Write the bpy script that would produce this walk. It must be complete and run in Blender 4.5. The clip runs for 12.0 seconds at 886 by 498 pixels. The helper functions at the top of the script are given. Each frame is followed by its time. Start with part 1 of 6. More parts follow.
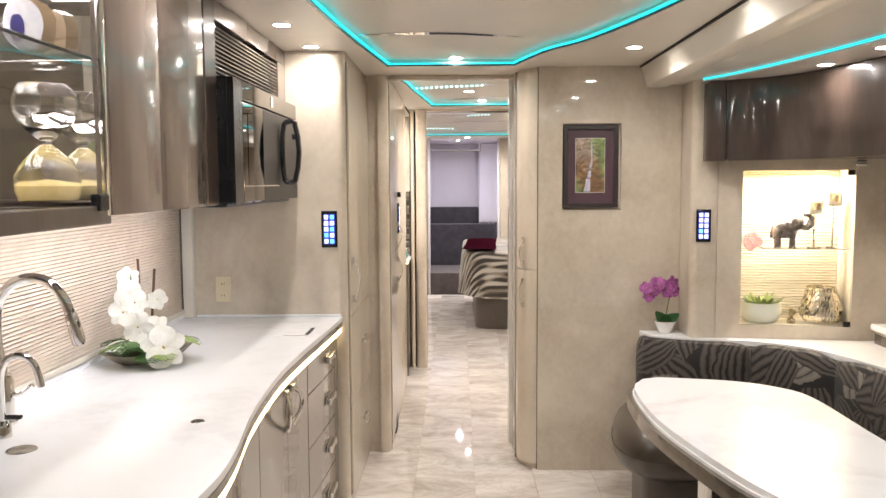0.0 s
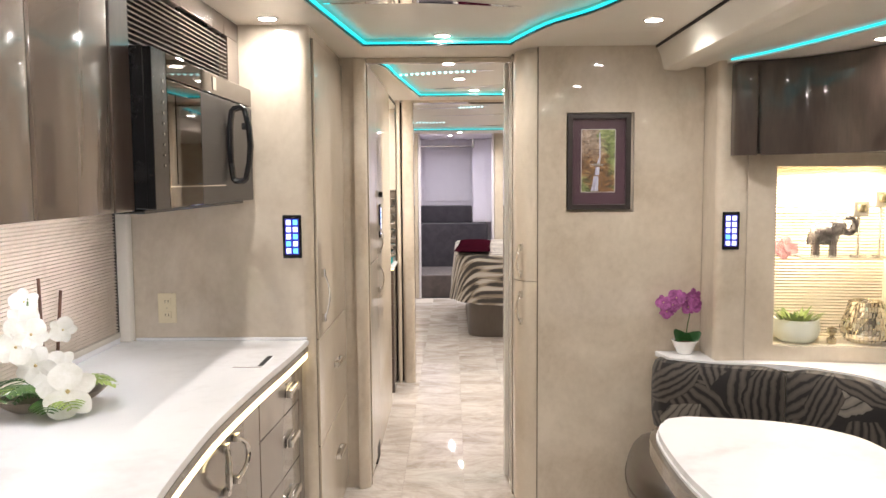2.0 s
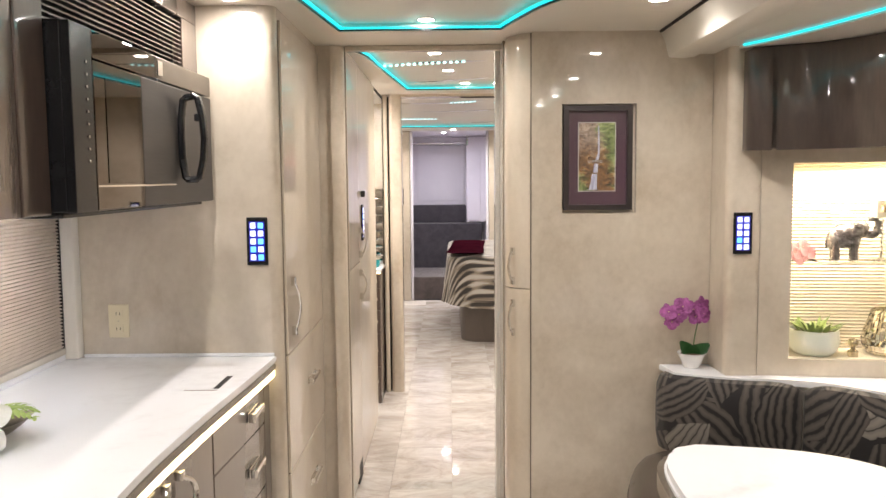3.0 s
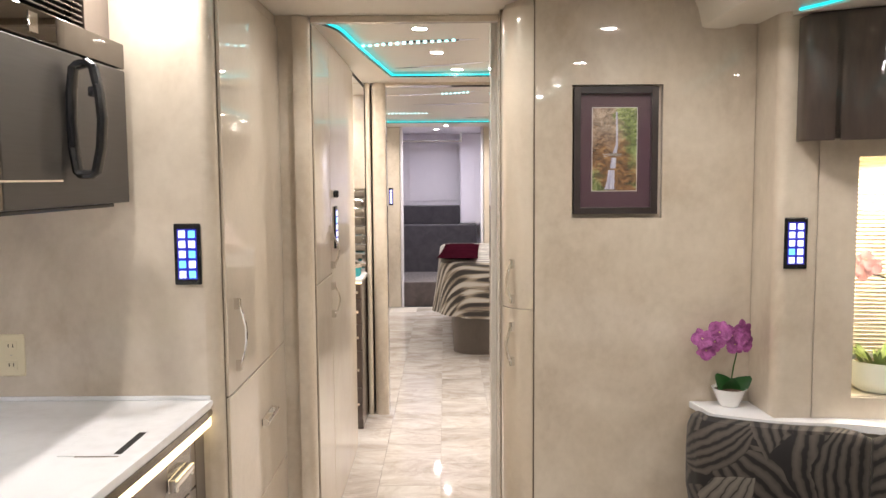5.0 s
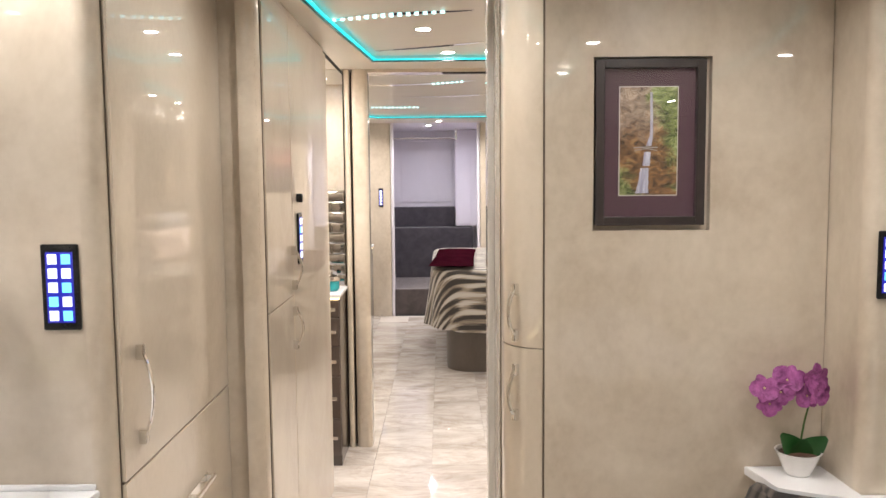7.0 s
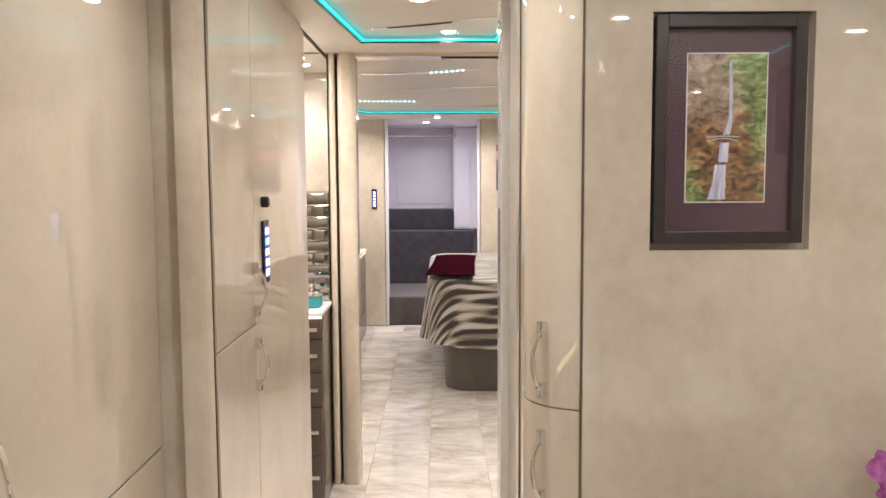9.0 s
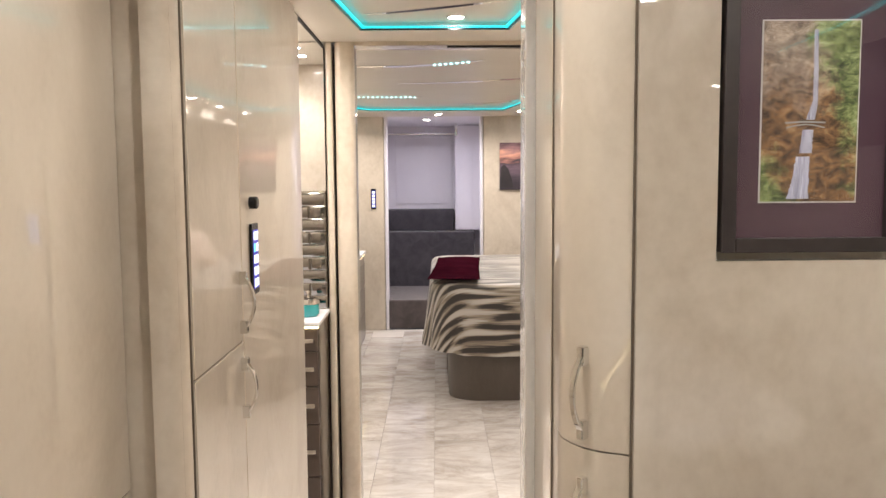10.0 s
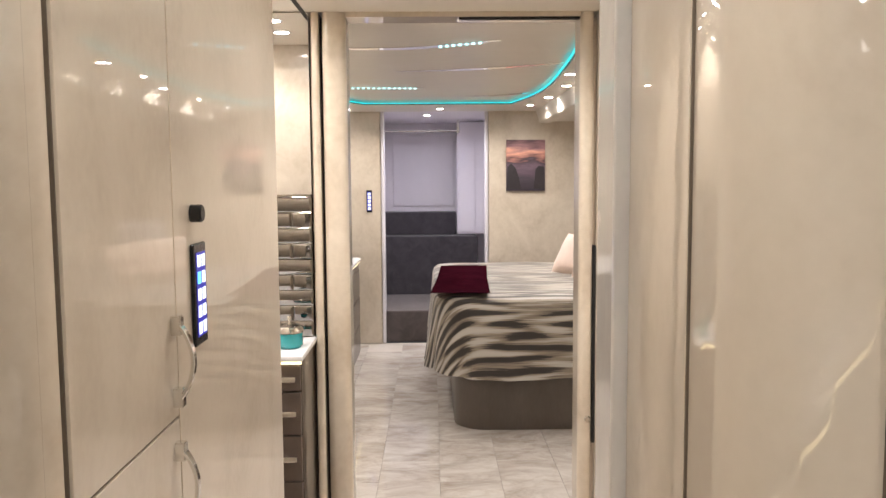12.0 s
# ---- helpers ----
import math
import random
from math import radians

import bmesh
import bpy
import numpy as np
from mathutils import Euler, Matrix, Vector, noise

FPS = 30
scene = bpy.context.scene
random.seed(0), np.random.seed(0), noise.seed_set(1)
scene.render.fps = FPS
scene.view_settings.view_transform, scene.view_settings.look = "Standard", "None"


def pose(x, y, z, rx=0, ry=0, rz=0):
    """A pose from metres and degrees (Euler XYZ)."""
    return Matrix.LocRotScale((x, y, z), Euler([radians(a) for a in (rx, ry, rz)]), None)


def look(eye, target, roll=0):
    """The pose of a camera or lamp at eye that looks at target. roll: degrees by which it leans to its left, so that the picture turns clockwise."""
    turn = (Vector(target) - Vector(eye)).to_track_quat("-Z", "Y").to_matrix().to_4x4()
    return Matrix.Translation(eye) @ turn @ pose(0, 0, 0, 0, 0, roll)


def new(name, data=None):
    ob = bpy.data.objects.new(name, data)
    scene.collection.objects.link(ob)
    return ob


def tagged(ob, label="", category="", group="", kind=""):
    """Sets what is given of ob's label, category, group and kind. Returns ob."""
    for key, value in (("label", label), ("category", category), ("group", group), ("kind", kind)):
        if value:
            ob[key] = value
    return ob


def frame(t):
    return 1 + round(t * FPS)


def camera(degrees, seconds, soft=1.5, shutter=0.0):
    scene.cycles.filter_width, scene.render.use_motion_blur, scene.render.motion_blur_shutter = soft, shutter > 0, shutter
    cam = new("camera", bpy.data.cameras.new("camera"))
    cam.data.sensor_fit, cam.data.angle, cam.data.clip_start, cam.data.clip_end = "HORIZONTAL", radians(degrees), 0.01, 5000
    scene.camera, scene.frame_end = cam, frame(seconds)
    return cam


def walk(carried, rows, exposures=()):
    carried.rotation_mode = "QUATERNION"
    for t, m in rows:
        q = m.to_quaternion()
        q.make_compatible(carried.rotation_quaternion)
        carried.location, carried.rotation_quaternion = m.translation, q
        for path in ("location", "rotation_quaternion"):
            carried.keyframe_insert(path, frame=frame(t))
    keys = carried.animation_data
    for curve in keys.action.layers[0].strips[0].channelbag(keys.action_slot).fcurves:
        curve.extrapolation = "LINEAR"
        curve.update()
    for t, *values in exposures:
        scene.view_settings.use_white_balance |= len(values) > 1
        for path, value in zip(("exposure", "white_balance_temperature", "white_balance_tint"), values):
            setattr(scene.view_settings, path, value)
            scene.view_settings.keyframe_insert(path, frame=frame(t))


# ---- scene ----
cam = camera(57.4, 12.0)
PATH = [
    (0, (0.096, 3.486, 1.517), (0.058, 5.479, 1.353), -0.3),
    (0.5, (0.097, 3.628, 1.514), (0.064, 5.621, 1.347), -0.3),
    (1, (0.105, 3.772, 1.52), (0.074, 5.765, 1.352), -0.4),
    (1.5, (0.113, 3.905, 1.527), (0.086, 5.898, 1.357), -0.4),
    (2, (0.127, 4.051, 1.522), (0.102, 6.043, 1.351), -0.4),
    (2.5, (0.151, 4.208, 1.514), (0.129, 6.2, 1.341), -0.4),
    (3, (0.175, 4.36, 1.519), (0.157, 6.352, 1.345), -0.5),
    (5, (0.207, 4.952, 1.508), (0.201, 6.944, 1.334), -0.4),
    (5.5, (0.214, 5.1, 1.513), (0.209, 7.092, 1.339), -0.4),
    (6, (0.224, 5.249, 1.505), (0.22, 7.242, 1.331), -0.4),
    (6.5, (0.232, 5.418, 1.499), (0.232, 7.411, 1.324), -0.4),
    (7, (0.243, 5.581, 1.512), (0.244, 7.573, 1.336), -0.5),
    (9, (0.235, 6.146, 1.51), (0.244, 8.138, 1.335), -0.3),
    (9.5, (0.215, 6.291, 1.513), (0.227, 8.283, 1.338), -0.4),
    (10, (0.2, 6.421, 1.503), (0.214, 8.413, 1.328), -0.4),
    (10.5, (0.188, 6.559, 1.491), (0.202, 8.552, 1.317), -0.3),
    (11, (0.176, 6.721, 1.488), (0.192, 8.714, 1.313), -0.3),
    (11.5, (0.166, 6.891, 1.498), (0.186, 8.883, 1.323), -0.3),
    (12, (0.149, 7.056, 1.502), (0.174, 9.049, 1.328), -0.4),
]
walk(cam, [(t, look(eye, target, roll)) for t, eye, target, roll in PATH], [(0.0, 0.60), (3.0, 0.60), (7.0, 0.54), (10.0, 0.41), (12.0, 0.28)])

# ---- world and light ----
world = bpy.data.worlds.new("world")
scene.world = world
world.use_nodes = True
world.node_tree.nodes["Background"].inputs[0].default_value = (0.9, 0.92, 1.0, 1)
world.node_tree.nodes["Background"].inputs[1].default_value = 0.05
scene.view_settings.exposure = 0.42
WARM = (1.0, 0.86, 0.68)
NEUTRAL = (1.0, 0.935, 0.895)
COOL = (0.86, 0.84, 1.0)


def lamp(x, y, z, watts, size=0.07, colour=NEUTRAL, spread=150, size_y=None, aim=(0, 0, -1)):
    data = bpy.data.lights.new("lamp", "AREA")
    data.energy, data.color = watts, colour
    data.shape, data.size = ("DISK", size) if size_y is None else ("RECTANGLE", size)
    if size_y is not None:
        data.size_y = size_y
    data.spread = radians(spread)
    ob = new("lamp", data)
    ob.matrix_world = look((x, y, z), (x + aim[0], y + aim[1] + 1e-4, z + aim[2]))
    return ob


CEIL, TRAY, SLIDE = 2.10, 2.132, 2.005
# downlights: place, ceiling height, watts
DOWNLIGHTS = [
    (-0.55, 6.51, CEIL, 2.6), (-0.53, 6.99, CEIL, 1.2), (0.088, 7.55, TRAY, 3), (0.865, 7.08, CEIL, 3.1), (0.91, 6.12, CEIL, 1.05),
    (-0.55, 5.50, CEIL, 2.2), (-0.55, 4.40, CEIL, 1.6), (0.93, 5.10, CEIL, 0.8), (0.90, 4.43, CEIL, 1.4), (0.10, 5.60, TRAY, 2.6), (0.10, 3.70, TRAY, 3.5),
    (1.60, 6.87, SLIDE - 0.014, 1.2), (1.84, 6.88, SLIDE - 0.014, 0.8), (1.62, 6.45, SLIDE - 0.014, 0.7), (1.68, 5.55, SLIDE, 0.5), (1.87, 5.65, SLIDE - 0.014, 0.4), (1.76, 4.36, SLIDE, 0.7),
    (0.106, 8.39, TRAY, 0.7), (0.17, 9.03, TRAY, 3.4), (0.28, 9.66, TRAY, 6), (-0.75, 9.40, CEIL, 4), (-0.46, 9.62, CEIL, 2.2), (-0.45, 9.86, CEIL, 1.0), (0.95, 9.30, CEIL, 6),
    (0.22, 14.10, CEIL, 7), (1.03, 12.40, CEIL, 7), (1.02, 13.15, CEIL, 7), (0.96, 13.80, CEIL, 7), (-0.62, 13.85, CEIL, 7), (-0.75, 12.4, CEIL, 6), (1.02, 10.67, CEIL, 2.5), (0.95, 11.24, CEIL, 2.5), (0.95, 11.80, CEIL, 3), (-0.76, 10.75, CEIL, 2), (-0.78, 11.35, CEIL, 2),
]
for lx, ly, lz, lw in DOWNLIGHTS:
    lamp(lx, ly, lz - 0.0125, lw * 0.83, 0.036)
lamp(-0.84, 5.55, 1.437, 8.6, 2.5, (0.95, 0.94, 0.98), 150, 0.03, (-0.85, 0, -0.9))          # under the wall cabinets
lamp(1.74, 7.54, 1.550, 7.5, 0.40, WARM, 170, 0.08)           # inside the display niche
lamp(0.1, 14.8, 2.085, 8, 0.05, COOL, 170)                   # added to brighten the closet, its source unseen
lamp(-0.93, 4.9, 2.05, 5.0, 0.3, NEUTRAL, 170, 0.6)            # added fill inside the display cabinet, without a fitting
lamp(-0.75, 9.86, 1.95, 0.6, 0.5, NEUTRAL, 160, 0.06)         # over the vanity

# ---- materials ----
def nodes_of(name):
    m = bpy.data.materials.new(name)
    m.use_nodes = True
    nt = m.node_tree
    return m, nt, nt.nodes["Principled BSDF"]


def add(nt, kind, **props):
    n = nt.nodes.new(kind)
    for k, v in props.items():
        n.inputs[k.replace("_", " ")].default_value = v
    return n


def ramp(nt, fac, stops):
    n = nt.nodes.new("ShaderNodeValToRGB")
    els = n.color_ramp.elements
    while len(els) < len(stops):
        els.new(0.5)
    for e, (p, c) in zip(els, stops):
        e.position, e.color = p, (*c, 1)
    nt.links.new(fac, n.inputs[0])
    return n.outputs[0]


def coords(nt, scale=(1, 1, 1), turn=(0, 0, 0), shift=None):
    tc = nt.nodes.new("ShaderNodeTexCoord")
    mp = nt.nodes.new("ShaderNodeMapping")
    mp.inputs["Scale"].default_value = scale
    mp.inputs["Rotation"].default_value = [radians(a) for a in turn]
    nt.links.new(tc.outputs["Object"], mp.inputs[0])
    return mp.outputs[0]


def surface(name, light, dark, rough=0.4, metal=0.0, coat=0.0, scale=6.0, fine=60.0, stretch=(1, 1, 1), bump=0.05, mid=None, rough_var=0.08, coat_rough=0.04, sheen=0.0, specular=0.5, distort=0.6, wave=0.0):
    """Two scales of variation between two or three colours, with fine relief."""
    m, nt, p = nodes_of(name)
    v = coords(nt, stretch)
    big = add(nt, "ShaderNodeTexNoise", Scale=scale, Detail=6.0, Roughness=0.6, Distortion=distort)
    small = add(nt, "ShaderNodeTexNoise", Scale=fine, Detail=3.0)
    nt.links.new(v, big.inputs["Vector"])
    nt.links.new(v, small.inputs["Vector"])
    mix = nt.nodes.new("ShaderNodeMath")
    mix.operation = "MULTIPLY_ADD"
    mix.inputs[1].default_value = 0.25
    nt.links.new(small.outputs[0], mix.inputs[0])
    nt.links.new(big.outputs[0], mix.inputs[2])
    stops = [(0.42, dark), (0.82, light)] if mid is None else [(0.42, dark), (0.6, mid), (0.82, light)]
    nt.links.new(ramp(nt, mix.outputs[0], stops), p.inputs["Base Color"])
    rr = nt.nodes.new("ShaderNodeMapRange")
    rr.inputs[3].default_value, rr.inputs[4].default_value = max(0.02, rough - rough_var), rough + rough_var
    nt.links.new(big.outputs[0], rr.inputs[0])
    nt.links.new(rr.outputs[0], p.inputs["Roughness"])
    p.inputs["Metallic"].default_value = metal
    p.inputs["Coat Weight"].default_value = coat
    p.inputs["Coat Roughness"].default_value = coat_rough
    p.inputs["Coat IOR"].default_value = 1.65
    p.inputs["Sheen Weight"].default_value = sheen
    p.inputs["Specular IOR Level"].default_value = specular
    last = None
    if bump:
        last = add(nt, "ShaderNodeBump", Strength=bump, Distance=0.004)
        nt.links.new(small.outputs[0], last.inputs["Height"])
    if wave:
        swell = add(nt, "ShaderNodeTexNoise", Scale=3.5, Detail=2.0)
        nt.links.new(coords(nt), swell.inputs["Vector"])
        b = add(nt, "ShaderNodeBump", Strength=1.0, Distance=wave)
        nt.links.new(swell.outputs[0], b.inputs["Height"])
        if last:
            nt.links.new(last.outputs[0], b.inputs["Normal"])
        last = b
    if last:
        nt.links.new(last.outputs[0], p.inputs["Normal"])
        nt.links.new(last.outputs[0], p.inputs["Coat Normal"])
    return m


def plain(name, colour, rough=0.4, metal=0.0, coat=0.0, glow=None, strength=0.0):
    m, nt, p = nodes_of(name)
    p.inputs["Base Color"].default_value = (*colour, 1)
    p.inputs["Roughness"].default_value = rough
    p.inputs["Metallic"].default_value = metal
    p.inputs["Coat Weight"].default_value = coat
    if glow:
        p.inputs["Emission Color"].default_value = (*glow, 1)
        p.inputs["Emission Strength"].default_value = strength
    return m


CREAM = surface("cream_lacquer", (0.68, 0.60, 0.495), (0.49, 0.41, 0.315), 0.34, coat=1.0, scale=3.2, fine=40, stretch=(1, 1, 0.8), bump=0.0, mid=(0.59, 0.51, 0.41), coat_rough=0.02, wave=0.0003)
CREAM_GRAIN = surface("cream_veneer", (0.655, 0.575, 0.47), (0.545, 0.465, 0.367), 0.36, coat=0.95, scale=3.2, fine=60, stretch=(1, 1, 0.85), bump=0.0, rough_var=0.02, mid=(0.61, 0.53, 0.428), coat_rough=0.02, specular=0.25, wave=0.0008)
CREAM_SOFT = surface("cream_fabric_wall", (0.62, 0.57, 0.49), (0.53, 0.48, 0.41), 0.55, coat=0.15, scale=3, fine=160, bump=0.05)
CEILING = surface("ceiling_vinyl", (0.75, 0.70, 0.62), (0.69, 0.64, 0.56), 0.42, coat=0.15, scale=2, fine=140, bump=0.02, coat_rough=0.2)
TILE = None
GROUT = surface("grout", (0.56, 0.51, 0.46), (0.47, 0.43, 0.385), 0.8, fine=200)
BRONZE_WOOD = surface("bronze_gloss_veneer", (0.195, 0.150, 0.124), (0.105, 0.079, 0.064), 0.28, metal=0.45, coat=0.75, scale=2.5, fine=40, stretch=(1, 1, 0.10), bump=0.0, mid=(0.15, 0.115, 0.094), coat_rough=0.09, wave=0.003)
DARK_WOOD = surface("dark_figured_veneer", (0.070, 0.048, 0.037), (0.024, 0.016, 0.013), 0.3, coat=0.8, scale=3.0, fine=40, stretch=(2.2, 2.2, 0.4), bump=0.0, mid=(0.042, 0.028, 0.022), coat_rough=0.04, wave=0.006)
TAUPE = surface("taupe_gloss_veneer", (0.135, 0.104, 0.085), (0.088, 0.068, 0.055), 0.28, coat=1.0, scale=2.5, fine=60, stretch=(1, 1, 0.15), bump=0.006)
QUARTZ = surface("white_quartz", (0.855, 0.86, 0.88), (0.72, 0.71, 0.73), 0.22, coat=0.25, scale=1.6, fine=25, bump=0.0, mid=(0.84, 0.842, 0.862))
QUARTZ_EDGE = surface("bronze_edge", (0.20, 0.165, 0.125), (0.09, 0.072, 0.052), 0.2, metal=0.6, coat=0.6, scale=20, fine=200, bump=0.0, specular=0.4)
CHROME = plain("chrome", (0.82, 0.81, 0.79), 0.06, 1.0)
STEEL = surface("brushed_steel", (0.50, 0.49, 0.47), (0.40, 0.39, 0.37), 0.22, metal=1.0, scale=6, fine=160, stretch=(0.05, 0.05, 1))
MIRROR = plain("mirror", (0.86, 0.86, 0.86), 0.015, 1.0)
BRONZE_MIRROR = plain("bronze_mirror_glass", (0.14, 0.124, 0.112), 0.03, 1.0)
BLACK = surface("black_plastic", (0.013, 0.013, 0.014), (0.008, 0.008, 0.009), 0.22, coat=0.0, specular=0.4, fine=200)
# near-black for slots and tracks, also for shade painted into gaps
GAP = plain("dark_gap_and_shade", (0.012, 0.010, 0.009), 0.7)
SEAM = surface("seam_shadow_line", (0.17, 0.13, 0.092), (0.12, 0.092, 0.066), 0.6, fine=100)
LEATHER = surface("brown_leather", (0.066, 0.049, 0.036), (0.040, 0.029, 0.022), 0.30, coat=0.45, scale=5, fine=240, bump=0.06, coat_rough=0.10)
SHADE = surface("pleated_shade_fabric", (0.66, 0.58, 0.49), (0.55, 0.47, 0.39), 0.6, coat=0.0, scale=8, fine=180, bump=0.05)
CARPET = surface("grey_carpet", (0.062, 0.055, 0.062), (0.030, 0.027, 0.032), 0.95, scale=10, fine=300, bump=0.6, sheen=0.3)
CARPET_STEP = surface("taupe_carpet", (0.11, 0.088, 0.085), (0.06, 0.047, 0.046), 0.95, scale=10, fine=300, bump=0.6, sheen=0.3)
LILAC = surface("white_closet_laminate", (0.74, 0.71, 0.75), (0.68, 0.65, 0.69), 0.45, scale=2, fine=120, bump=0.02)
MAROON = surface("maroon_satin", (0.034, 0.0045, 0.010), (0.016, 0.002, 0.005), 0.6, scale=5, fine=260, bump=0.1, specular=0.0)
PEACH = surface("blush_satin", (0.62, 0.48, 0.40), (0.52, 0.39, 0.32), 0.45, scale=6, fine=200, bump=0.1, sheen=0.3)
IVORY = plain("ivory_plastic", (0.70, 0.62, 0.44), 0.35)
WHITE = surface("white_ceramic", (0.82, 0.80, 0.78), (0.76, 0.74, 0.72), 0.2, coat=0.5, fine=60)
TEAL_LED = plain("teal_led", (0.1, 0.4, 0.4), 0.4, glow=(0.0, 0.68, 0.76), strength=1.0)
DOT_LED = plain("white_led", (0.7, 0.9, 0.9), 0.4, glow=(0.45, 0.95, 1.0), strength=1.6)
WARM_LED = plain("warm_led", (0.9, 0.8, 0.5), 0.4, glow=(1.0, 0.80, 0.44), strength=3.0)
BULB = plain("downlight_lens", (1, 1, 1), 0.4, glow=(1.0, 0.95, 0.90), strength=130.0)
KEY_WHITE = plain("key_white", (0.6, 0.6, 0.8), 0.4, glow=(0.85, 0.92, 1.0), strength=1.05)
KEY_CYAN = plain("key_cyan", (0.2, 0.5, 0.8), 0.4, glow=(0.12, 0.62, 1.0), strength=1.1)
KEY_BLUE = plain("key_glow_blue", (0.02, 0.02, 0.3), 0.3, glow=(0.02, 0.02, 0.75), strength=0.26)
PURPLE_MAT = surface("plum_mat_board", (0.102, 0.047, 0.070), (0.084, 0.038, 0.058), 0.5, coat=0.6, scale=3, fine=120, bump=0.0)
FRAME_DARK = surface("dark_frame", (0.045, 0.034, 0.032), (0.026, 0.020, 0.019), 0.35, coat=0.3, fine=60)


def glass(name, tint=(1, 1, 1), rough=0.0):
    m, nt, p = nodes_of(name)
    p.inputs["Base Color"].default_value = (*tint, 1)
    p.inputs["Transmission Weight"].default_value = 1.0
    p.inputs["Roughness"].default_value = rough
    p.inputs["IOR"].default_value = 1.45
    return m


GLASS = glass("clear_glass")


def thin_glass(name):
    """A pane or blown wall: clear, with a mirror gloss that grows at the edge."""
    m = bpy.data.materials.new(name)
    m.use_nodes = True
    nt = m.node_tree
    nt.nodes.remove(nt.nodes["Principled BSDF"])
    clear = nt.nodes.new("ShaderNodeBsdfTransparent")
    gloss = add(nt, "ShaderNodeBsdfGlossy", Roughness=0.01)
    facing = add(nt, "ShaderNodeLayerWeight", Blend=0.5)
    power = nt.nodes.new("ShaderNodeMath")
    power.operation = "POWER"
    power.inputs[1].default_value = 4.0
    nt.links.new(facing.outputs["Facing"], power.inputs[0])
    share = nt.nodes.new("ShaderNodeMath")
    share.operation = "MULTIPLY_ADD"
    share.inputs[1].default_value, share.inputs[2].default_value = 0.5, 0.05
    nt.links.new(power.outputs[0], share.inputs[0])
    mix = nt.nodes.new("ShaderNodeMixShader")
    nt.links.new(share.outputs[0], mix.inputs[0])
    nt.links.new(clear.outputs[0], mix.inputs[1])
    nt.links.new(gloss.outputs[0], mix.inputs[2])
    nt.links.new(mix.outputs[0], nt.nodes["Material Output"].inputs[0])
    return m


PANE = thin_glass("thin_glass")


def tile_material():
    m, nt, p = nodes_of("polished_marble_tile")
    v = coords(nt, (0.75, 1.5, 1.0), (0, 0, 12))
    info = nt.nodes.new("ShaderNodeObjectInfo")
    off = nt.nodes.new("ShaderNodeVectorMath")
    off.operation = "MULTIPLY_ADD"
    off.inputs[1].default_value = (1, 1, 1)
    sc = nt.nodes.new("ShaderNodeMath")
    sc.operation = "MULTIPLY"
    sc.inputs[1].default_value = 40.0
    nt.links.new(info.outputs["Random"], sc.inputs[0])
    nt.links.new(v, off.inputs[0])
    nt.links.new(sc.outputs[0], off.inputs[2])
    cloud = add(nt, "ShaderNodeTexNoise", Scale=3.2, Detail=10.0, Roughness=0.70, Distortion=0.8)
    vein = add(nt, "ShaderNodeTexNoise", Scale=2.4, Detail=8.0, Roughness=0.62, Distortion=1.8)
    for n in (cloud, vein):
        nt.links.new(off.outputs[0], n.inputs["Vector"])
    base = ramp(nt, cloud.outputs[0], [(0.32, (0.44, 0.385, 0.335)), (0.43, (0.57, 0.51, 0.46)), (0.54, (0.68, 0.63, 0.58)), (0.68, (0.80, 0.76, 0.71))])
    veins = ramp(nt, vein.outputs[0], [(0.455, (1, 1, 1)), (0.495, (0.74, 0.67, 0.60)), (0.51, (0.82, 0.76, 0.70)), (0.55, (1, 1, 1))])
    mul = nt.nodes.new("ShaderNodeMix")
    mul.data_type, mul.blend_type = "RGBA", "MULTIPLY"
    mul.inputs[0].default_value = 0.38
    nt.links.new(base, mul.inputs[6])
    nt.links.new(veins, mul.inputs[7])
    nt.links.new(mul.outputs[2], p.inputs["Base Color"])
    p.inputs["Roughness"].default_value = 0.035
    return m


TILE = tile_material()


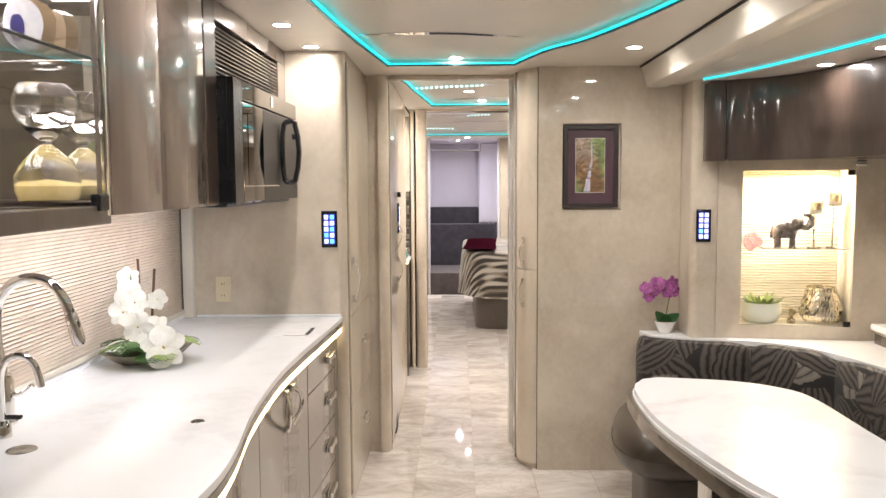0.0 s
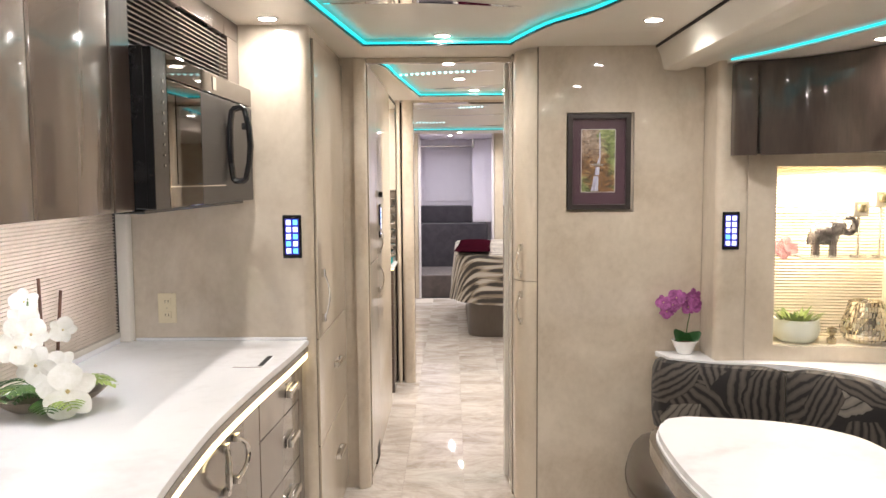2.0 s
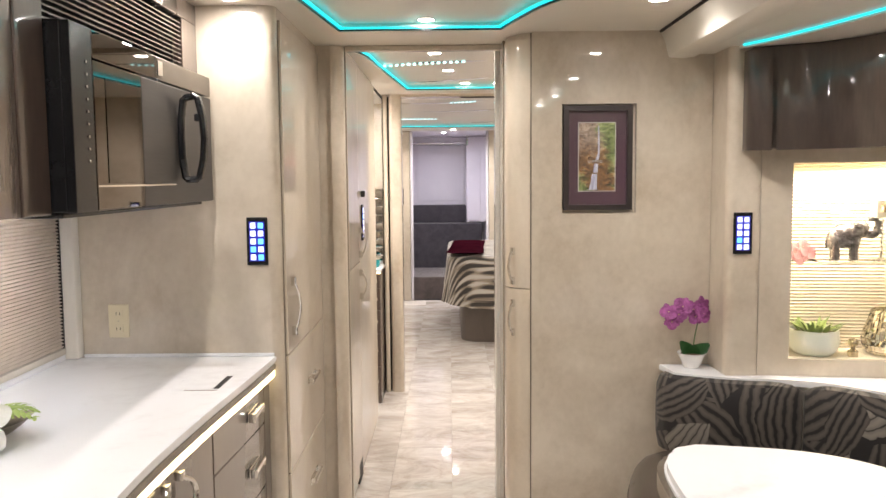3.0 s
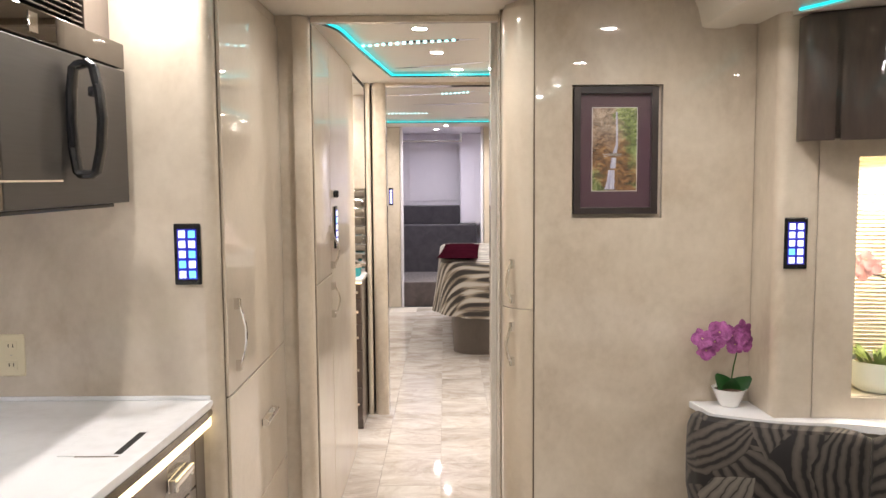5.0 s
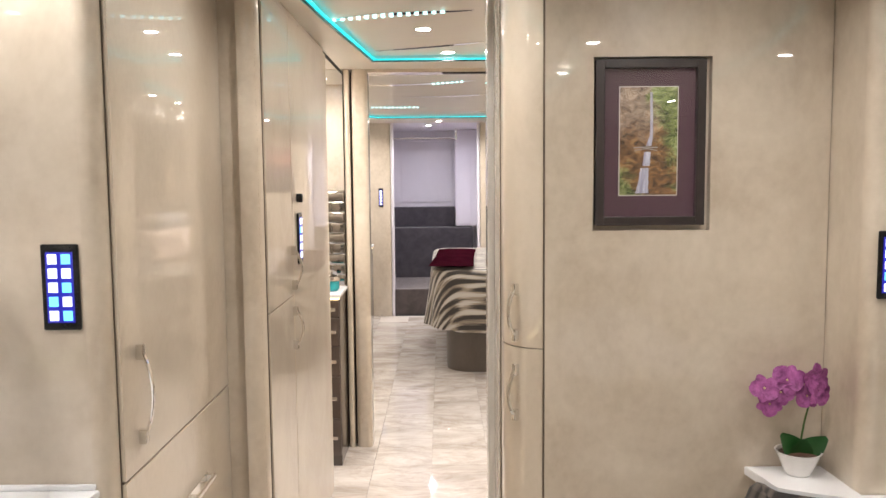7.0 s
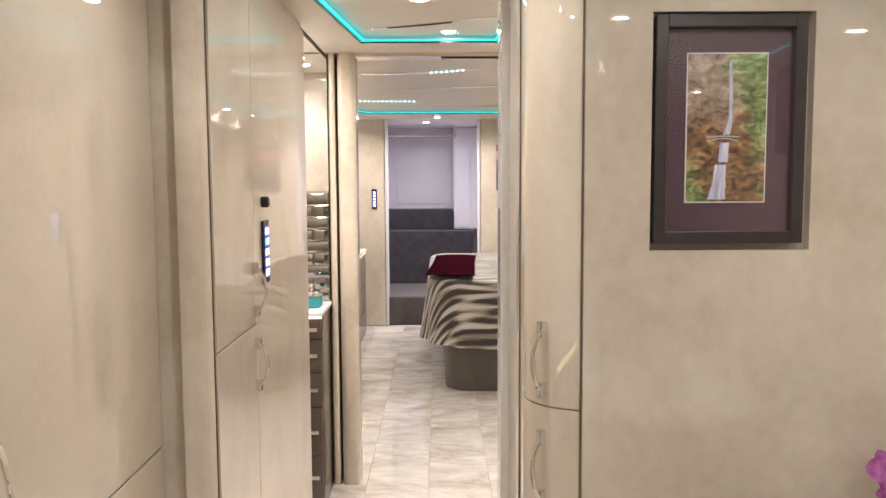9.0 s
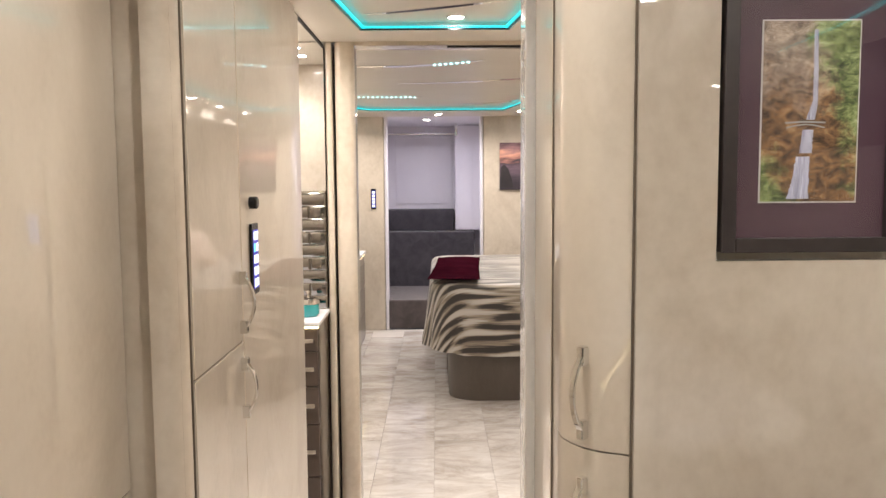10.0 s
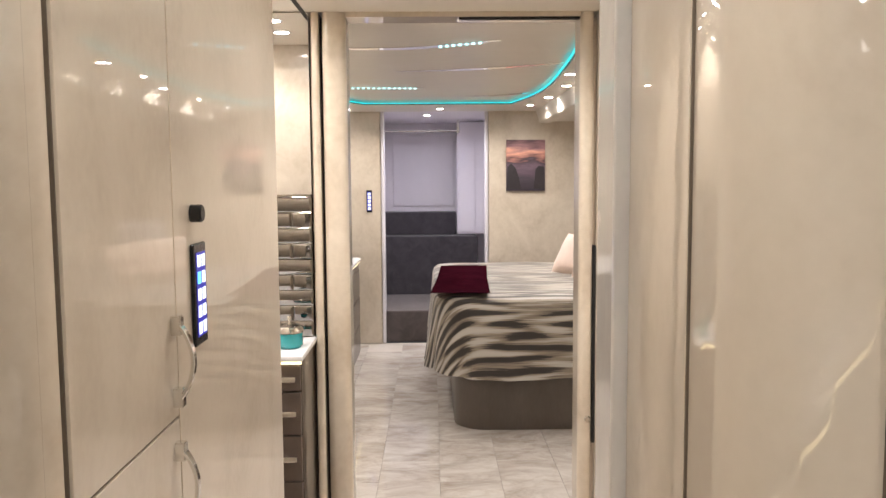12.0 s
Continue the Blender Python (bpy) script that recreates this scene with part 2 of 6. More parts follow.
def leaf_fabric():
    """Dark upholstery with overlapping fan leaves, each ribbed, outlined and turned its own way."""
    m, nt, p = nodes_of("leaf_jacquard")

    def calc(op, a, b=None, c=None):
        n = nt.nodes.new("ShaderNodeMath")
        n.operation = op
        for i, q in enumerate((a, b, c)):
            if q is None:
                continue
            if isinstance(q, (int, float)):
                n.inputs[i].default_value = q
            else:
                nt.links.new(q, n.inputs[i])
        return n.outputs[0]

    base = nt.nodes.new("ShaderNodeSeparateXYZ")
    nt.links.new(coords(nt), base.inputs[0])
    flat = nt.nodes.new("ShaderNodeCombineXYZ")
    nt.links.new(calc("MULTIPLY", calc("SUBTRACT", base.outputs[0], base.outputs[1]), 0.80), flat.inputs[0])
    nt.links.new(base.outputs[2], flat.inputs[2])
    wob = add(nt, "ShaderNodeTexNoise", Scale=14.0, Detail=3.0)
    nt.links.new(flat.outputs[0], wob.inputs["Vector"])
    warp = nt.nodes.new("ShaderNodeVectorMath")
    warp.operation = "MULTIPLY_ADD"
    warp.inputs[1].default_value = (0.03, 0.0, 0.03)
    nt.links.new(wob.outputs["Color"], warp.inputs[0])
    nt.links.new(flat.outputs[0], warp.inputs[2])
    v = warp.outputs[0]
    fine = add(nt, "ShaderNodeTexNoise", Scale=26.0, Detail=2.0)
    nt.links.new(v, fine.inputs["Vector"])

    def over(f, a, b):
        mx = nt.nodes.new("ShaderNodeMix")
        mx.data_type = "RGBA"
        mx.clamp_factor = True
        for k, q in ((0, f), (6, a), (7, b)):
            if isinstance(q, tuple):
                mx.inputs[k].default_value = (*q, 1)
            else:
                nt.links.new(q, mx.inputs[k])
        return mx.outputs[2]

    def leaves(shift, scale, length, width, ground):
        """One scatter of palm leaves whose ribs meet at foot and tip."""
        mv = nt.nodes.new("ShaderNodeVectorMath")
        mv.operation = "ADD"
        mv.inputs[1].default_value = shift
        nt.links.new(v, mv.inputs[0])
        vor = add(nt, "ShaderNodeTexVoronoi", Scale=scale, Randomness=0.8)
        nt.links.new(mv.outputs[0], vor.inputs["Vector"])
        rel = nt.nodes.new("ShaderNodeVectorMath")
        rel.operation = "SUBTRACT"
        nt.links.new(mv.outputs[0], rel.inputs[0])
        nt.links.new(vor.outputs["Position"], rel.inputs[1])
        hue = nt.nodes.new("ShaderNodeSeparateColor")
        nt.links.new(vor.outputs["Color"], hue.inputs[0])
        vr = nt.nodes.new("ShaderNodeVectorRotate")
        vr.rotation_type = "Y_AXIS"
        nt.links.new(rel.outputs[0], vr.inputs["Vector"])
        nt.links.new(calc("MULTIPLY_ADD", hue.outputs[0], 2.6, -1.3), vr.inputs["Angle"])
        sep = nt.nodes.new("ShaderNodeSeparateXYZ")
        nt.links.new(vr.outputs[0], sep.inputs[0])
        t = calc("MULTIPLY", sep.outputs[2], 1.0 / length)
        belly = calc("SQRT", calc("MAXIMUM", calc("SUBTRACT", 1.0, calc("MULTIPLY", t, t)), 0.02))
        bent = calc("ADD", sep.outputs[0], calc("MULTIPLY", calc("MULTIPLY", t, t), calc("MULTIPLY_ADD", hue.outputs[1], 0.10, -0.05)))
        u = calc("DIVIDE", bent, calc("MULTIPLY", belly, width))
        wave = calc("SINE", calc("MULTIPLY_ADD", u, 17.0, calc("MULTIPLY", fine.outputs[0], 2.2)))
        half = calc("MULTIPLY_ADD", wave, 0.5, 0.5)
        rib = ramp(nt, half, [(0.0, (0.009, 0.007, 0.007)), (0.16, (0.013, 0.010, 0.010)), (0.34, (0.058, 0.048, 0.041)), (1.0, (0.098, 0.082, 0.069))])
        pale = ramp(nt, half, [(0.0, (0.02, 0.016, 0.015)), (0.08, (0.16, 0.142, 0.122)), (1.0, (0.23, 0.205, 0.175))])
        leaf = over(calc("GREATER_THAN", hue.outputs[2], 0.85), rib, pale)
        inside = calc("LESS_THAN", calc("ADD", calc("ABSOLUTE", u), calc("MULTIPLY", fine.outputs[0], 0.3)), 1.05)
        inside = calc("MULTIPLY", inside, calc("LESS_THAN", calc("ABSOLUTE", t), 0.97))
        return over(inside, ground, leaf)

    dark = (0.011, 0.009, 0.009)
    low = leaves((0.31, 0.0, 0.17), 4.2, 0.19, 0.115, dark)
    nt.links.new(leaves((0.0, 0.0, 0.0), 3.5, 0.165, 0.080, low), p.inputs["Base Color"])
    p.inputs["Roughness"].default_value = 0.7
    p.inputs["Sheen Weight"].default_value = 0.15
    return m


LEAF_FABRIC = leaf_fabric()


def ikat(name):
    """Woven bands with ragged pointed ends that follow the cloth over the bed's edge."""
    m, nt, p = nodes_of(name)

    def calc(op, a, b=None, c=None):
        n = nt.nodes.new("ShaderNodeMath")
        n.operation = op
        for i, q in enumerate((a, b, c)):
            if q is None:
                continue
            if isinstance(q, (int, float)):
                n.inputs[i].default_value = q
            else:
                nt.links.new(q, n.inputs[i])
        return n.outputs[0]

    at = nt.nodes.new("ShaderNodeAttribute")
    at.attribute_name = "weave"

    def noise(stretch, scale, detail):
        mp = nt.nodes.new("ShaderNodeMapping")
        mp.inputs["Scale"].default_value = stretch
        nt.links.new(at.outputs["Vector"], mp.inputs[0])
        n = add(nt, "ShaderNodeTexNoise", Scale=scale, Detail=detail)
        nt.links.new(mp.outputs[0], n.inputs["Vector"])
        return n.outputs[0]

    sep = nt.nodes.new("ShaderNodeSeparateXYZ")
    nt.links.new(at.outputs["Vector"], sep.inputs[0])
    shift = noise((1.0, 0.35, 1.0), 3.0, 1.0)
    ragged = noise((1.2, 60.0, 1.0), 2.2, 2.0)
    # zigzag along the band, its phase stepping from thread to thread
    across = calc("MULTIPLY_ADD", sep.outputs[1], 92.0, calc("MULTIPLY", shift, 1.6))
    stripe = calc("SINE", across)
    along = calc("SINE", calc("MULTIPLY_ADD", sep.outputs[0], 11.0, calc("MULTIPLY_ADD", ragged, 4.0, calc("MULTIPLY", noise((0.10, 1.0, 1.0), 13.0, 0.0), 16.0))))
    tone = calc("MULTIPLY_ADD", stripe, 0.17, calc("MULTIPLY_ADD", along, 0.19, 0.53))
    tone = calc("ADD", tone, calc("MULTIPLY_ADD", noise((1.5, 30.0, 1.0), 6.0, 2.0), 0.30, -0.15))
    c = ramp(nt, tone, [(0.30, (0.030, 0.023, 0.020)), (0.42, (0.045, 0.036, 0.031)), (0.47, (0.19, 0.155, 0.12)), (0.58, (0.30, 0.25, 0.185)), (0.66, (0.44, 0.40, 0.35)), (0.80, (0.52, 0.49, 0.44))])
    nt.links.new(c, p.inputs["Base Color"])
    p.inputs["Roughness"].default_value = 0.55
    p.inputs["Sheen Weight"].default_value = 0.25
    w = add(nt, "ShaderNodeTexNoise", Scale=260.0)
    b = add(nt, "ShaderNodeBump", Strength=0.15, Distance=0.003)
    nt.links.new(w.outputs[0], b.inputs["Height"])
    nt.links.new(b.outputs[0], p.inputs["Normal"])
    return m


IKAT = ikat("ikat_bedspread")


# ---- mesh helpers ----
ORIGIN = {}


def finish(bm, angle=0.6):
    bmesh.ops.recalc_face_normals(bm, faces=bm.faces)
    for f in bm.faces:
        f.smooth = True
    for e in bm.edges:
        if len(e.link_faces) != 2:
            e.smooth = False
            continue
        turn = e.calc_face_angle(0)
        a, b = sorted((e.link_faces[0].calc_area(), e.link_faces[1].calc_area()))
        e.smooth = turn < angle and not (turn > 0.04 and b > 8 * a)


def thing(name, at, label, category, group=""):
    ob = new(name)
    ob.location = at
    ob.empty_display_size = 0.05
    ORIGIN[ob] = Vector(at)
    return tagged(ob, label, category, group)


def part(name, bm, material, parent, label=""):
    finish(bm)
    bmesh.ops.translate(bm, verts=bm.verts, vec=-ORIGIN[parent])
    me = bpy.data.meshes.new(name)
    bm.to_mesh(me)
    bm.free()
    me.materials.append(material)
    ob = new(name, me)
    ob.parent = parent
    ORIGIN[ob] = ORIGIN[parent]
    return tagged(ob, label) if label else ob


def single(name, bm, material, label="", category="", group="", kind="", at=(0, 0, 0)):
    finish(bm)
    bmesh.ops.translate(bm, verts=bm.verts, vec=-Vector(at))
    me = bpy.data.meshes.new(name)
    bm.to_mesh(me)
    bm.free()
    me.materials.append(material)
    ob = new(name, me)
    ob.location = at
    ORIGIN[ob] = Vector(at)
    return tagged(ob, label, category, group, kind)


def structure(name, bm, material, label=""):
    return single(name, bm, material, label, kind="structure")


def box(x0, x1, y0, y1, z0, z1, bev=0.0, bm=None, seg=2):
    bm = bm or bmesh.new()
    m = Matrix.LocRotScale(((x0 + x1) / 2, (y0 + y1) / 2, (z0 + z1) / 2), None, (abs(x1 - x0), abs(y1 - y0), abs(z1 - z0)))
    vs = bmesh.ops.create_cube(bm, size=1.0, matrix=m)["verts"]
    if bev:
        es = list({e for v in vs for e in v.link_edges})
        bmesh.ops.bevel(bm, geom=es, offset=bev, segments=seg, affect="EDGES", profile=0.5)
    return bm


def prism(pts, z0, z1, bev=0.0, bm=None, seg=3, top_only=False):
    """A plan outline raised from z0 to z1, its rims rounded."""
    bm = bm or bmesh.new()
    lo = [bm.verts.new((x, y, z0)) for x, y in pts]
    hi = [bm.verts.new((x, y, z1)) for x, y in pts]
    n = len(pts)
    fs = [bm.faces.new(lo[::-1]), bm.faces.new(hi)]
    for i in range(n):
        fs.append(bm.faces.new((lo[i], lo[(i + 1) % n], hi[(i + 1) % n], hi[i])))
    if bev:
        rims = list(fs[1].edges) + ([] if top_only else list(fs[0].edges))
        bmesh.ops.bevel(bm, geom=rims, offset=bev, segments=seg, affect="EDGES", profile=0.5)
    return bm


def lathe(profile, cx, cy, cz, n=24, bm=None):
    bm = bm or bmesh.new()
    rings = []
    for r, z in profile:
        if r < 1e-5:
            rings.append([bm.verts.new((cx, cy, cz + z))])
        else:
            rings.append([bm.verts.new((cx + r * math.cos(2 * math.pi * i / n), cy + r * math.sin(2 * math.pi * i / n), cz + z)) for i in range(n)])
    for a, b in zip(rings, rings[1:]):
        for i in range(n):
            j = (i + 1) % n
            if len(a) == 1 and len(b) == 1:
                continue
            if len(a) == 1:
                bm.faces.new((a[0], b[i], b[j]))
            elif len(b) == 1:
                bm.faces.new((a[i], a[j], b[0]))
            else:
                bm.faces.new((a[i], a[j], b[j], b[i]))
    return bm


def tube(path, r, n=10, bm=None, closed=False):
    """A round bar along a path; r may be one radius or one for each point."""
    bm = bm or bmesh.new()
    pts = [Vector(p) for p in path]
    k = len(pts)
    rs = [r] * k if isinstance(r, (int, float)) else r
    rings, side = [], None
    for i, p in enumerate(pts):
        a = pts[(i - 1) % k] if closed or i > 0 else p
        b = pts[(i + 1) % k] if closed or i < k - 1 else p
        d = (b - a).normalized()
        if side is None:
            side = d.orthogonal().normalized()
        side = (side - d * side.dot(d)).normalized()
        up = d.cross(side)
        rings.append([bm.verts.new(p + rs[i] * (math.cos(2 * math.pi * j / n) * side + math.sin(2 * math.pi * j / n) * up)) for j in range(n)])
    pairs = list(zip(rings, rings[1:])) + ([(rings[-1], rings[0])] if closed else [])
    for a, b in pairs:
        for j in range(n):
            bm.faces.new((a[j], a[(j + 1) % n], b[(j + 1) % n], b[j]))
    if not closed:
        bm.faces.new(rings[0][::-1])
        bm.faces.new(rings[-1])
    return bm


def spline(pts, n=8):
    """A smooth line through the points."""
    out = []
    p = [Vector(q) for q in pts]
    for i in range(len(p) - 1):
        a, b, c, d = p[max(i - 1, 0)], p[i], p[i + 1], p[min(i + 2, len(p) - 1)]
        for s in range(n):
            t = s / n
            out.append(tuple(0.5 * ((2 * b) + (c - a) * t + (2 * a - 5 * b + 4 * c - d) * t * t + (3 * b - a - 3 * c + d) * t ** 3)))
    out.append(tuple(p[-1]))
    return out


def offset(line, d):
    """A plan line moved sideways to its left by d."""
    out = []
    for i in range(len(line)):
        a, b = Vector(line[max(i - 1, 0)]), Vector(line[min(i + 1, len(line) - 1)])
        t = (b - a).normalized()
        out.append((line[i][0] - t.y * d, line[i][1] + t.x * d))
    return out


def band(line, thick, z0, z1, bev=0.0, bm=None):
    """A curved panel that stands on a plan line, thick to its left."""
    return prism(list(line) + offset(line, thick)[::-1], z0, z1, bev, bm)


def arc(cx, cy, r, a0, a1, n=8):
    return [(cx + r * math.cos(radians(a0 + (a1 - a0) * i / n)), cy + r * math.sin(radians(a0 + (a1 - a0) * i / n))) for i in range(n + 1)]


def ring_plate(outer, holes_z0, z1, hole, bm=None):
    """A flat plate between a rectangle and a hole in it, both given as plan lines with the same number of points."""
    bm = bm or bmesh.new()
    n = len(hole)
    rows = [[bm.verts.new((x, y, z)) for x, y in ln] for ln, z in ((outer, holes_z0), (hole, holes_z0), (hole, z1), (outer, z1))]
    for a, b in zip(rows, rows[1:] + rows[:1]):
        for i in range(n):
            j = (i + 1) % n
            bm.faces.new((a[i], a[j], b[j], b[i]))
    return bm

# ---- large structure ----
structure("floor", box(-1.35, 2.35, 1.4, 14.42, -0.12, -0.006), GROUT, "pale grout bed under the polished tiles")
structure("wall_west", box(-1.35, -1.16, 1.4, 16.2, 0, 2.3), CREAM_SOFT)
structure("wall_east", box(2.25, 2.35, 1.4, 16.2, 0, 2.3), CREAM_SOFT)
structure("wall_south", box(-1.16, 2.25, 1.4, 1.5, 0, 2.3), CREAM_SOFT)

# ceilings: a soffit with a shallow tray in each space
def soffit(name, y0, y1, x0, x1, left, right, near, far):
    """left and right: plan lines of the tray's sides from near to far."""
    bm = prism([(x0, y0), (left[0][0], y0)] + left + [(left[-1][0], y1), (x0, y1)], CEIL, CEIL + 0.06)
    prism([(x1, y1), (right[-1][0], y1)] + right[::-1] + [(right[0][0], y0), (x1, y0)], CEIL, CEIL + 0.06, bm=bm)
    prism([(left[-1][0], far), (right[-1][0], far), (right[-1][0], y1), (left[-1][0], y1)], CEIL, CEIL + 0.06, bm=bm)
    prism([(left[0][0], y0), (right[0][0], y0), (right[0][0], near), (left[0][0], near)], CEIL, CEIL + 0.06, bm=bm)
    box(x0, x1, y0, y1, CEIL + 0.062, CEIL + 0.10, bm=bm)
    box(min(p[0] for p in left) - 0.01, max(p[0] for p in right) + 0.01, near - 0.01, far + 0.01, TRAY, CEIL + 0.06, bm=bm)
    structure(name, bm, CEILING, "cream vinyl ceiling with a shallow lit tray")
    for line in (left, right[::-1], [(left[-1][0], far), (right[-1][0], far)]):
        ln = [(x, y) for x, y in line]
        inner = offset(ln, -0.004)
        led = band(inner, -0.017, CEIL + 0.0085, CEIL + 0.0145)
        strip = thing("led_strip", (inner[0][0], inner[0][1], CEIL), "glowing teal light strip along the ceiling tray", "light strip", "ceiling light strips")
        part("diffuser", led, TEAL_LED, strip)
        part("channel", band(inner, -0.008, CEIL + 0.0005, CEIL + 0.006), BLACK, strip, "dark channel edge")


def xy(line):
    return [(p[0], p[1]) for p in line]


KL = xy(spline([(-0.55, 3.2, 0), (-0.45, 5.0, 0), (-0.39, 6.12, 0), (-0.345, 6.77, 0), (-0.262, 7.62, 0)], 6))
KR = xy(spline([(0.95, 3.2, 0), (1.0, 5.0, 0), (0.85, 6.1, 0), (0.66, 6.86, 0), (0.50, 7.20, 0), (0.385, 7.62, 0)], 6))
soffit("ceiling_1", 1.5, 7.95, -1.16, 1.06, KL, KR, 3.2, 7.62)
BL = xy(spline([(-0.31, 8.08, 0), (-0.23, 8.26, 0), (-0.195, 8.73, 0), (-0.108, 9.77, 0)], 6))
BR = xy(spline([(0.62, 8.08, 0), (0.60, 8.7, 0), (0.50, 9.77, 0)], 6))
soffit("ceiling_2", 7.95, 10.03, -1.16, 2.25, BL, BR, 8.08, 9.77)
DL = xy(spline([(-0.62, 10.5, 0), (-0.66, 12.0, 0), (-0.56, 13.3, 0), (-0.40, 13.72, 0)], 6))
DR = xy(spline([(0.80, 10.5, 0), (0.87, 11.2, 0), (0.93, 12.4, 0), (0.90, 13.1, 0), (0.80, 13.72, 0)], 6))
soffit("ceiling_3", 10.15, 14.39, -1.16, 1.12, DL, DR, 10.5, 13.72)
structure("ceiling_4", box(-1.16, 2.25, 14.39, 16.2, 2.10, 2.2), LILAC)
structure("ceiling_5", box(1.06, 2.25, 1.5, 7.95, SLIDE, SLIDE + 0.1), CEILING)
structure("ceiling_6", box(1.12, 2.25, 10.15, 14.39, SLIDE, SLIDE + 0.1), CEILING)


# rounded beams over the slide-outs
def beam(name, x, y0, y1):
    prof = [(x - 0.035, CEIL + 0.02), (x - 0.035, 2.088), (x - 0.02, 2.055), (x - 0.012, 2.02), (x - 0.006, 1.998), (x + 0.004, 1.992), (x + 0.06, 1.990), (x + 0.10, 1.996), (x + 0.10, CEIL + 0.02)]
    bm = bmesh.new()
    rows = [[bm.verts.new((px, y, pz)) for px, pz in prof] for y in (y0, y1)]
    n = len(prof)
    for i in range(n):
        bm.faces.new((rows[0][i], rows[0][(i + 1) % n], rows[1][(i + 1) % n], rows[1][i]))
    bm.faces.new(rows[0])
    bm.faces.new(rows[1][::-1])
    structure(name, bm, CEILING, "moulded cream beam over the slide-out")


beam("trim_beam_1", 1.06, 1.5, 7.678)
# thin dark strip that paints in the shadow line above the beam
structure("trim_beam_gap", box(1.0165, 1.0245, 1.5, 7.655, 2.0905, 2.0996), GAP, "dark strip painted as the shadow line between ceiling and beam")
beam("trim_beam_2", 1.12, 10.15, 14.388)

# mirror inlays in the trays
def inlay(pts, width):
    ox, oy = (0.096, 3.486) if pts[0][1] < 8 else (0.214, 5.1) if pts[0][1] < 10 else (0.149, 7.056)
    pts = [(ox + (x - ox) * 1.054, oy + (y - oy) * 1.054) for x, y in pts]
    line = xy(spline([(x, y, 0) for x, y in pts], 6))
    k = len(line)
    hi = [(x, y + width * math.sin(math.pi * (i + 0.4) / (k - 0.2))) for i, (x, y) in enumerate(line)]
    single("mirror_inlay", prism(line + hi[::-1], TRAY - 0.004, TRAY + 0.004), MIRROR, "sickle-shaped mirror inlay in the ceiling tray", "mirror inlay", "ceiling mirror inlays", at=(line[0][0], line[0][1], TRAY - 0.004))


for pts, w in (
    ([(-0.33, 6.72), (0.05, 6.68), (0.36, 6.80)], 0.05), ([(-0.2, 5.3), (0.2, 5.22), (0.7, 5.3)], 0.05),
    ([(-0.17, 8.62), (0.05, 8.50), (0.36, 8.46)], 0.05), ([(-0.06, 9.36), (0.2, 9.24), (0.45, 9.12)], 0.04),
    ([(-0.33, 10.82), (0.05, 10.80), (0.45, 10.62)], 0.07), ([(-0.05, 11.62), (0.40, 11.52), (0.86, 11.30)], 0.07),
    ([(-0.46, 12.42), (-0.2, 12.46), (0.10, 12.46)], 0.07), ([(0.40, 13.02), (0.65, 12.92), (0.90, 12.72)], 0.07),
):
    inlay(pts, w)
for x0, y0, x1, y1, n in ((-0.17, 8.79, 0.25, 8.65, 14), (0.192, 10.97, 0.375, 10.86, 7), (-0.43, 12.72, 0.035, 12.75, 14)):
    row = thing("led_row", (x0, y0, TRAY), "row of small bright light dots in the ceiling", "light strip", "ceiling dot rows")
    for i in range(n):
        t = i / (n - 1)
        part("led_dot", lathe([(0, -0.012), (0.008, -0.012), (0.008, -0.004), (0, -0.004)], x0 + (x1 - x0) * t, y0 + (y1 - y0) * t, TRAY, 10), DOT_LED, row)


# downlights
def downlight(x, y, z):
    d = thing("downlight", (x, y, z), "small round recessed ceiling downlight, switched on", "downlight", "ceiling downlights")
    part("rim", lathe([(0.030, -0.004), (0.033, -0.0042), (0.037, -0.003), (0.038, 0.0), (0.030, 0.0), (0.030, -0.004)], x, y, z, 24), WHITE, d, "thin white rim")
    part("lens", lathe([(0, -0.0034), (0.014, -0.0033), (0.025, -0.003), (0.0295, -0.002), (0.0295, 0.0), (0, 0.0)], x, y, z, 20), BULB, d, "glowing lens")


for lx, ly, lz, lw in DOWNLIGHTS:
    downlight(lx, ly, lz)
# invented fitting to go with the added closet lamp
downlight(0.1, 14.8, 2.10)

# ---- galley end and tall cabinets on the west side ----
def fillet(x0, x1, y0, y1, r, corners, n=6):
    """A rectangle in plan with some corners rounded: corners among sw, se, ne, nw."""
    out = []
    for key, cx, cy, a in (("sw", x0, y0, 180), ("se", x1, y0, 270), ("ne", x1, y1, 0), ("nw", x0, y1, 90)):
        if key in corners:
            ox, oy = cx + (r if cx == x0 else -r), cy + (r if cy == y0 else -r)
            out += arc(ox, oy, r, a, a + 90, n)
        else:
            out.append((cx, cy))
    return out


